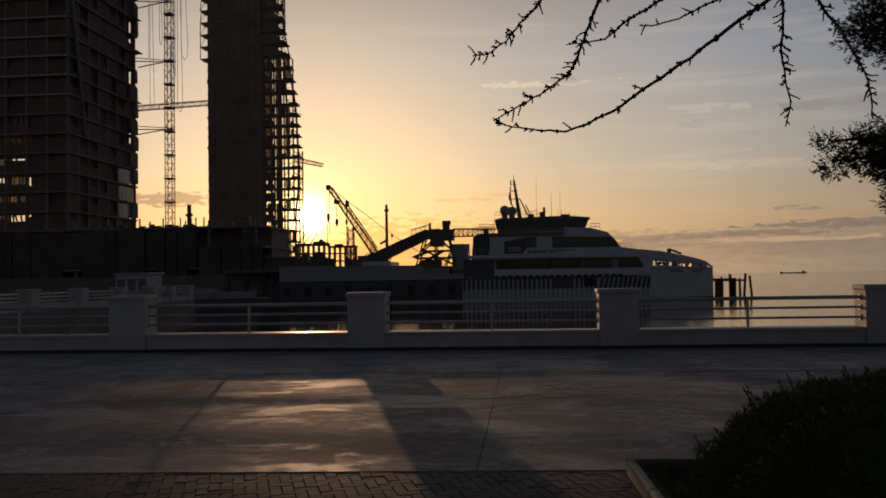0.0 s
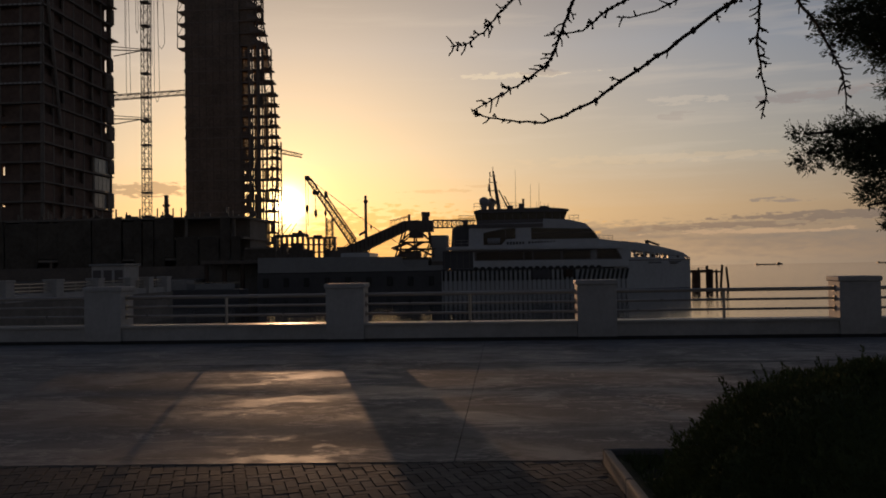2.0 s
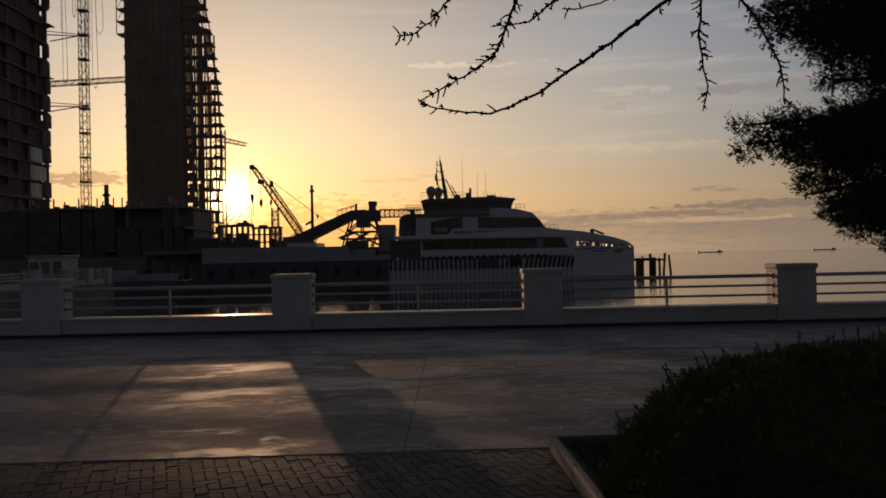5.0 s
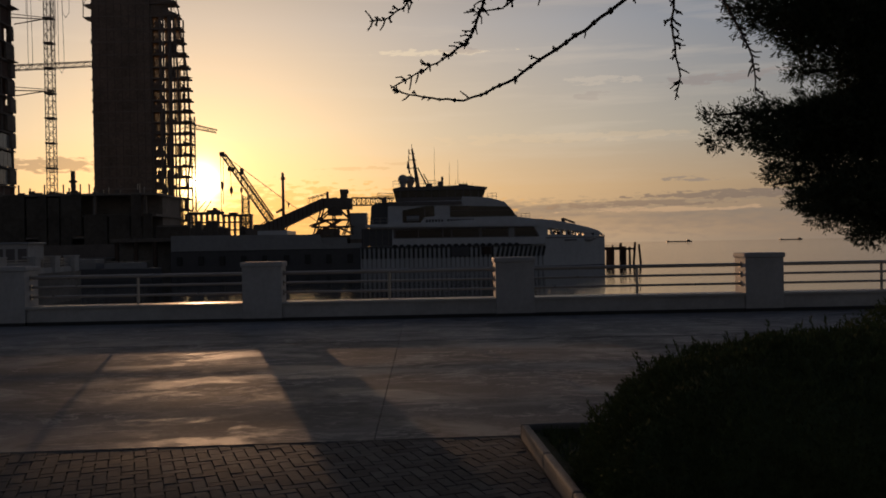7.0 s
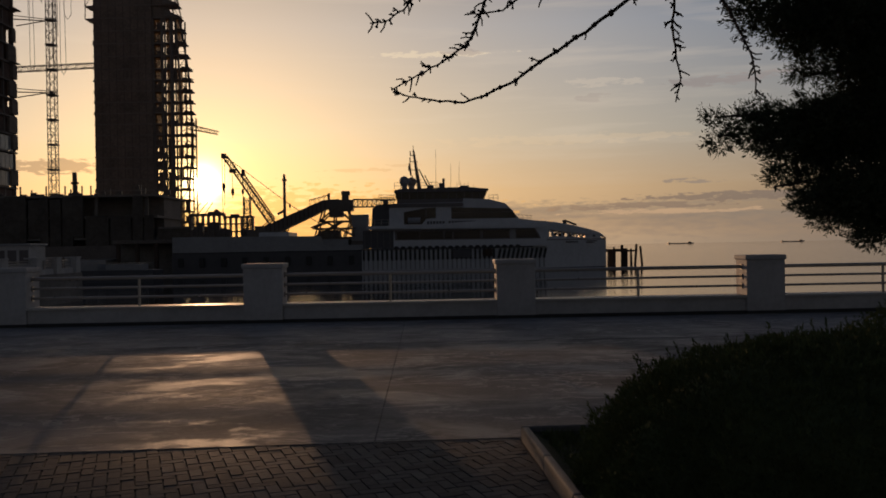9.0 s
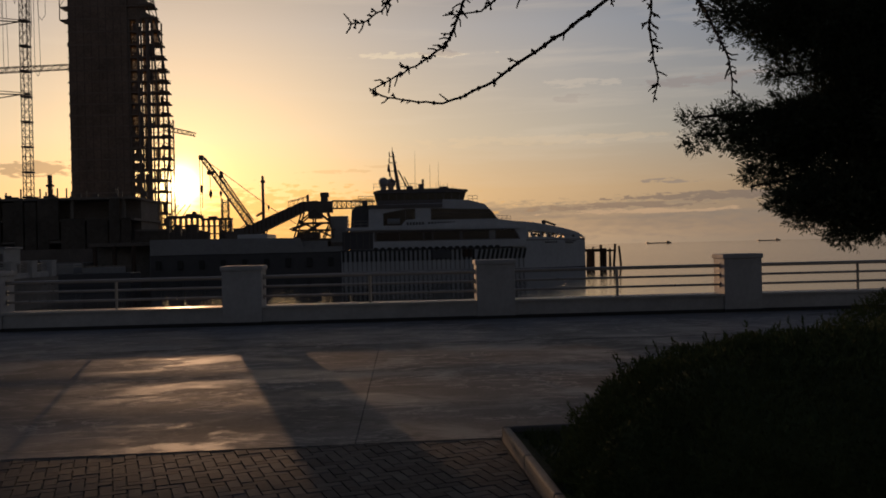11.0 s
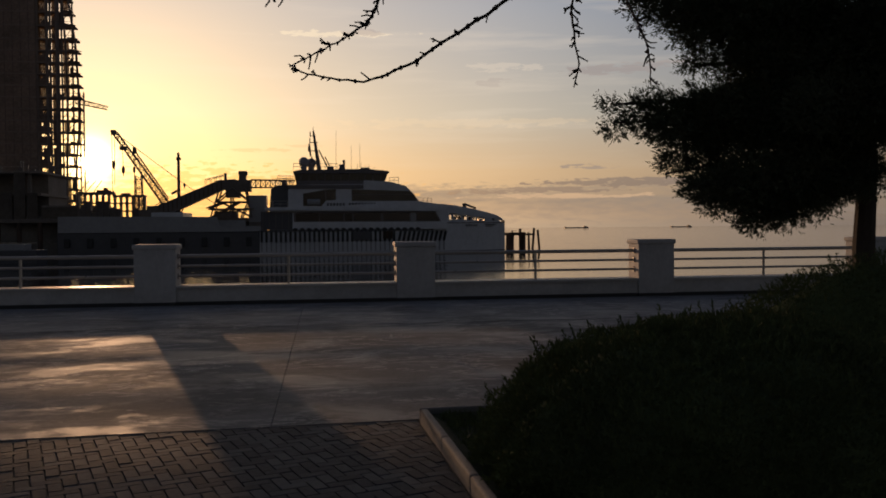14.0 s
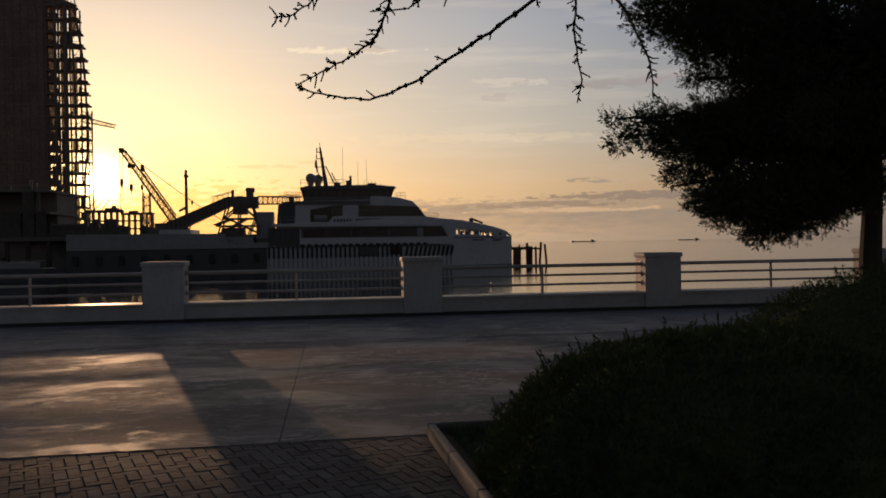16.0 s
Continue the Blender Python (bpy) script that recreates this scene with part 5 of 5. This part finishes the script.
def conifer():
    x0, y0 = 6.85, 10.0
    t = thing("conifer_tree", x0, y0, 0.02, "dense dark conifer with drooping boughs and a bare trunk", "tree")
    bm = bmesh.new()
    tube(bm, [(0.03, 0, 0), (0, 0, 0.5), (-0.02, 0.02, 1.2), (0.02, 0, 2.2), (0, 0, 4.0), (0.05, 0, 6.2), (0, 0, 7.6)], 0.19, 0.04, 10)
    part("trunk", bm, BARK, t)
    # boughs: root height, reach, lift, heading, mass
    rng = np.random.default_rng(21)
    boughs = [(2.90, -3.38, 0.06, 0.0, 0.25), (2.74, -3.28, 0.02, 0.2, 0.28), (2.68, -2.95, 0.05, -0.1, 0.33), (2.6, -2.7, 0.0, 0.1, 0.33), (2.95, -2.3, 0.0, -0.1, 0.28), (2.7, -2.4, -0.05, 0.3, 0.38), (3.1, -1.6, 0.05, 0.1, 0.36), (3.4, -1.4, 0.0, -0.2, 0.38),
              (2.35, -2.62, -0.22, 0.15, 0.33), (2.2, -2.44, -0.26, -0.2, 0.37), (2.2, -1.95, -0.42, 0.1, 0.40), (3.5, -2.2, -0.02, 0.25, 0.26), (3.4, -2.0, 0.05, -0.2, 0.28), (2.3, -1.6, -0.74, 0.1, 0.36), (2.4, -1.22, -0.88, -0.1, 0.31), (2.3, -0.55, -0.45, 0.3, 0.30), (2.4, -0.3, -0.55, -0.3, 0.30), (2.9, -0.8, -0.1, 0.5, 0.42),
              (3.95, -3.05, 0.3, 0.1, 0.44), (3.9, -2.75, 0.0, -0.3, 0.34), (3.9, -2.35, -0.05, 0.1, 0.32), (3.95, -1.9, -0.1, -0.2, 0.34), (4.4, -2.8, 0.5, 0.3, 0.6), (3.1, -1.4, 0.1, 0.7, 0.55), (2.8, -1.2, 0.0, -0.7, 0.46), (5.2, -1.9, 0.6, 0.3, 0.55), (5.9, -1.2, 0.6, -0.2, 0.5),
              (6.6, -0.5, 0.8, 0.2, 0.45), (2.8, 1.2, -0.1, 0.3, 0.40), (2.85, 0.5, -0.1, -0.5, 0.38), (3.0, 2.0, 0.2, -0.3, 0.55), (3.9, 2.0, 0.5, 0.2, 0.6), (4.8, 1.5, 0.6, -0.3, 0.55), (5.7, 1.0, 0.6, 0.2, 0.5),
              (2.9, 0.3, -0.1, 1.3, 0.5), (3.6, 0.2, 0.2, 1.4, 0.6), (2.9, 0.2, 0.0, -1.2, 0.5), (3.5, -0.3, 0.4, -1.3, 0.6), (4.6, 0.3, 0.5, -1.0, 0.5)]
    for z, reach, lift, side, mass in boughs:
        tip = Vector((reach, side, z + lift))
        root = Vector((0, 0, z))
        mid = root.lerp(tip, 0.5) + Vector((0, 0, 0.12))
        bm = bmesh.new()
        tube(bm, [root, root.lerp(mid, 0.6), mid, mid.lerp(tip, 0.6), tip], 0.05, 0.012, 6)
        limb = part("bough", bm, BARK, t)
        fill_c, fill_o, spray_c, spray_o = [], [], [], []
        clumps = 9
        for k in range(clumps):
            f = 0.22 + 0.78 * k / (clumps - 1)
            c = (root.lerp(mid, f * 2) if f < 0.5 else mid.lerp(tip, f * 2 - 1))
            r = mass * (0.55 + 0.6 * math.sin(math.pi * min(1, f * 0.92))) * (0.8 + 0.4 * rng.random())
            c = c + Vector(rng.normal(size=3)) * 0.08
            m = int(640 * (r / 0.4) ** 2)
            d = rng.normal(size=(m, 3))
            d /= np.linalg.norm(d, axis=1)[:, None]
            # ragged lobes
            lob = np.array([0.95 + 0.75 * noise.noise(Vector(q) * 3.2 + c) for q in d])
            size = np.array((r * 0.95, r * 1.0, r * 0.74))
            rad = rng.random(m) ** 0.38
            fill_c.append(np.array(c) + d * (rad * lob)[:, None] * size)
            fill_o.append(d * np.array((1, 1, 0.6)) + np.array((0.5 * np.sign(reach), 0, -0.1)))
            # feathery sprays that stand out of the mass
            n = int(150 * (r / 0.4) ** 2)
            start = np.array(c) + d[:n] * (0.74 * lob[:n])[:, None] * size
            way = d[:n] * np.array((1, 1, 0.75)) + np.array((0.55 * np.sign(reach), 0, -0.12)) + rng.normal(size=(n, 3)) * 0.3
            way /= np.linalg.norm(way, axis=1)[:, None]
            ln = (0.05 + 0.07 * rng.random(n))[:, None]
            for k2 in range(5):
                f2 = k2 / 4
                spray_c.append(start + way * ln * f2 + np.array((0, 0, 0.03 * f2 * f2)))
                spray_o.append(way)
        ob = new("foliage", sprig_mesh("foliage", np.concatenate(fill_c), np.concatenate(fill_o), 0.060, 0.0085, TREE_LEAF, 31, droop=0.2, blades=2))
        ob.parent = limb
        ob = new("sprays", sprig_mesh("sprays", np.concatenate(spray_c), np.concatenate(spray_o), 0.040, 0.0046, TREE_LEAF, 32, droop=0.35, blades=2))
        ob.parent = limb


conifer()


# ---- bare tree whose twigs hang over the walk ----
def bare_tree():
    t = thing("bare_tree", 4.2, 1.6, 0.02, "leafless tree with thin budding twigs overhanging the promenade", "tree")
    o = Vector((4.2, 1.6, 0.02))
    bm = bmesh.new()
    tube(bm, [(0, 0, 0), (0.03, 0, 1.0), (-0.02, 0.05, 2.2), (-0.3, 0.3, 3.2)], 0.13, 0.08, 9)
    part("trunk", bm, BARK, t)
    bm = bmesh.new()
    tube(bm, [(-0.3, 0.3, 3.2), (-0.9, 1.2, 3.75), (-1.8, 2.3, 3.9), (-2.6, 3.0, 3.6), (-2.79, 3.0, 3.01)], 0.07, 0.012, 8)
    tube(bm, [(-0.9, 1.2, 3.75), (-1.8, 2.2, 4.2), (-3.0, 2.9, 4.1), (-3.72, 3.0, 3.06)], 0.05, 0.010, 7)
    tube(bm, [(-1.8, 2.2, 4.2), (-3.2, 2.9, 4.0), (-4.04, 3.0, 3.06)], 0.03, 0.008, 7)
    tube(bm, [(-1.8, 2.3, 3.9), (-2.4, 2.8, 3.5), (-2.65, 3.0, 2.96)], 0.03, 0.009, 7)
    tube(bm, [(-1.8, 2.3, 3.9), (-2.7, 3.0, 3.4), (-2.81, 3.0, 2.98)], 0.03, 0.007, 7)
    tube(bm, [(-1.8, 2.3, 3.9), (-2.9, 3.0, 3.6), (-3.06, 3.0, 2.98)], 0.03, 0.006, 7)
    tube(bm, [(-2.4, 2.8, 3.6), (-3.1, 3.0, 3.4), (-3.41, 3.0, 2.98)], 0.02, 0.007, 7)
    part("limb", bm, BARK, t)

    rng = random.Random(17)

    def twig(points, r0, r1, shoots):
        """A hanging twig with side shoots and buds. Points as x and z over the walk."""
        pts = [Vector((x, 4.6 + 0.03 * math.sin(3 * i), z)) - o for i, (x, z) in enumerate(points)]
        fine = []
        for a, b in zip(pts, pts[1:]):
            for k in range(4):
                fine.append(a.lerp(b, k / 4) + Vector((rng.uniform(-1, 1), rng.uniform(-1, 1), rng.uniform(-1, 1))) * 0.004)
        fine.append(pts[-1])
        bm = bmesh.new()
        tube(bm, fine, r0, r1, 6)
        for i, p in enumerate(fine):
            if rng.random() < 0.55:
                r = (r0 + (r1 - r0) * i / len(fine)) * rng.uniform(1.3, 1.95)
                bmesh.ops.create_icosphere(bm, subdivisions=1, radius=r, matrix=Matrix.Translation(p) @ Matrix.Diagonal((1, 1, 1.2, 1)))
        for k in range(int(shoots * 2.1)):
            i = rng.randrange(1, len(fine) - 1)
            d = (fine[i + 1] - fine[i - 1]).normalized()
            s = Vector((-d.z, rng.uniform(-0.5, 0.5), d.x)) * rng.choice((-1, 1))
            d = (d * 0.8 + s).normalized()
            ln = rng.choice((0.014, 0.018, 0.024, 0.032, 0.06))
            a = fine[i]
            b = a + d * ln * 0.5 + Vector((0, 0, rng.uniform(-0.01, 0.01)))
            c = b + (d + Vector((rng.uniform(-0.5, 0.5), 0, rng.uniform(-0.5, 0.5)))).normalized() * ln * 0.5
            tube(bm, [a, b, c], 0.0052, 0.0034, 5)
            if rng.random() < 0.4:
                # a cluster of short spurs at one node
                for _ in range(2):
                    g = (d + Vector((rng.uniform(-1, 1), rng.uniform(-0.4, 0.4), rng.uniform(-1, 1)))).normalized()
                    tube(bm, [b, b + g * 0.014], 0.0044, 0.003, 5)
                    bmesh.ops.create_icosphere(bm, subdivisions=1, radius=0.0062, matrix=Matrix.Translation(b + g * 0.016))
            for q, r in ((b, 0.0054), (c, 0.0046), (a.lerp(b, 0.6), 0.0056)):
                bmesh.ops.create_icosphere(bm, subdivisions=1, radius=r, matrix=Matrix.Translation(q))
        part("twig", bm, BARK, t)

    twig([(1.41, 3.03), (1.26, 2.91), (1.08, 2.79), (0.9, 2.66), (0.69, 2.52), (0.51, 2.4), (0.35, 2.32), (0.23, 2.285), (0.05, 2.29), (-0.10, 2.33), (-0.165, 2.362)], 0.0115, 0.0035, 14)
    twig([(0.48, 3.08), (0.41, 2.97), (0.35, 2.82), (0.3, 2.68), (0.24, 2.58), (0.12, 2.51), (-0.01, 2.43), (-0.16, 2.36)], 0.010, 0.0035, 24)
    twig([(0.16, 3.08), (0.08, 2.97), (-0.01, 2.88), (-0.09, 2.79), (-0.19, 2.72), (-0.27, 2.72)], 0.008, 0.003, 16)
    twig([(0.79, 3.0), (0.67, 2.93), (0.55, 2.86), (0.45, 2.78), (0.35, 2.76), (0.24, 2.76)], 0.008, 0.003, 8)
    twig([(1.14, 3.0), (0.99, 2.94), (0.84, 2.87), (0.7, 2.84), (0.63, 2.84)], 0.006, 0.003, 5)
    twig([(1.39, 3.0), (1.39, 2.85), (1.37, 2.67), (1.39, 2.55), (1.41, 2.4), (1.39, 2.27)], 0.008, 0.0035, 18)
    twig([(1.55, 2.98), (1.6, 2.88), (1.68, 2.77), (1.75, 2.65), (1.79, 2.53), (1.83, 2.43), (1.82, 2.29)], 0.009, 0.0035, 18)
    return t


bare = bare_tree()
BLOSSOM = material("pale_blossom", (0.62, 0.52, 0.52), 0.7, vary=0.15, grain=60, stain=20, bump=0)
rng_b = random.Random(5)
for bx, bz in ((1.760, 2.605), (0.252, 2.59), (0.005, 2.440)):
    bm = bmesh.new()
    for k in range(7):
        a = k * 0.9
        c = Vector((0.009 * math.cos(a), rng_b.uniform(-0.006, 0.006), 0.009 * math.sin(a) * (0 if k == 6 else 1)))
        bmesh.ops.create_icosphere(bm, subdivisions=1, radius=0.0075, matrix=Matrix.Translation(c) @ Matrix.Diagonal((1, 0.5, 1, 1)))
    bl = part("blossom", bm, BLOSSOM, bare, "small pale early blossom")
    bl.location = Vector((bx, 4.6, bz)) - Vector((4.2, 1.6, 0.02))

# ---- block paving, laid last ----
paving = single("paving_bed", boxes((-60, BED_X - 0.004, -20, 6.612, -0.119, -0.018)), SAND, "sandy bed of the block paving", "paving", kind="structure")
paving.matrix_basis = SKEWED
UNIT, THICK = 0.086, 0.05
LEFT, RIGHT, NEAR, FAR = -12.0, BED_X - 0.006, -3.5, 6.608


def paver_mesh(w, d):
    bm = boxes((-w / 2 + 0.0036, w / 2 - 0.0036, -d / 2 + 0.0036, d / 2 - 0.0036, -THICK, 0))
    top = [e for e in bm.edges if all(v.co.z > -0.001 for v in e.verts)]
    bmesh.ops.bevel(bm, geom=top, offset=0.0025, segments=1, affect="EDGES")
    return mesh_from("paver", bm, PAVER)


def clip(poly, axis, limit):
    """The part of a convex outline below a limit."""
    kept = []
    for p, q in zip(poly, poly[1:] + poly[:1]):
        a, b = limit - p[axis], limit - q[axis]
        if a >= 0:
            kept.append(p)
        if a * b < 0:
            kept.append(p.lerp(q, a / (a - b)))
    return kept


lying = paver_mesh(2 * UNIT, UNIT)
rng = random.Random(6)
rest_v, rest_f = [], []
count = 0
TURN = 16.5
turned = Matrix.Rotation(radians(TURN), 4, "Z")
# herringbone set at a slant; the edge stones are cut to fit
for i in range(-160, 60):
    for j in range(-50, 140):
        k = (i - j) % 4
        if k not in (0, 3):
            continue
        w, d = (2, 1) if k == 0 else (1, 2)
        c = turned @ Vector(((i + w / 2) * UNIT, (j + d / 2) * UNIT, 0))
        if not (LEFT < c.x < RIGHT + 0.2 and NEAR < c.y < FAR + 0.2):
            continue
        z = -0.004 + rng.uniform(-0.0025, 0.002)
        m = pose(c.x, c.y, z, rng.uniform(-0.4, 0.4), rng.uniform(-0.4, 0.4), (TURN if k == 0 else TURN + 90) + rng.uniform(-1, 1))
        outline = [m @ Vector((sx * (UNIT - 0.0036), sy * (UNIT / 2 - 0.0036), 0)) for sx, sy in ((-1, -1), (1, -1), (1, 1), (-1, 1))]
        whole = max(p.x for p in outline) < RIGHT and max(p.y for p in outline) < FAR
        if whole and -1.9 < c.x and 4.9 < c.y and count < 300:
            ob = new("paver", lying)
            ob.parent = paving
            ob.matrix_basis = m
            count += 1
        elif whole:
            b0 = len(rest_v)
            rest_v += [m @ v.co for v in lying.vertices]
            rest_f += [[b0 + q for q in p.vertices] for p in lying.polygons]
        else:
            cut = clip(clip(outline, 0, RIGHT), 1, FAR)
            if len(cut) < 3:
                continue
            b0, n = len(rest_v), len(cut)
            rest_v += [Vector((p.x, p.y, z)) for p in cut] + [Vector((p.x, p.y, z - THICK)) for p in cut]
            rest_f.append([b0 + q for q in range(n)])
            rest_f += [[b0 + q, b0 + n + q, b0 + n + (q + 1) % n, b0 + (q + 1) % n] for q in range(n)]
rest = new("paver_field", soup("paver_field", rest_v, rest_f, PAVER))
rest.parent = paving
tagged(rest, "grey concrete block pavers in herringbone", kind="stuff")
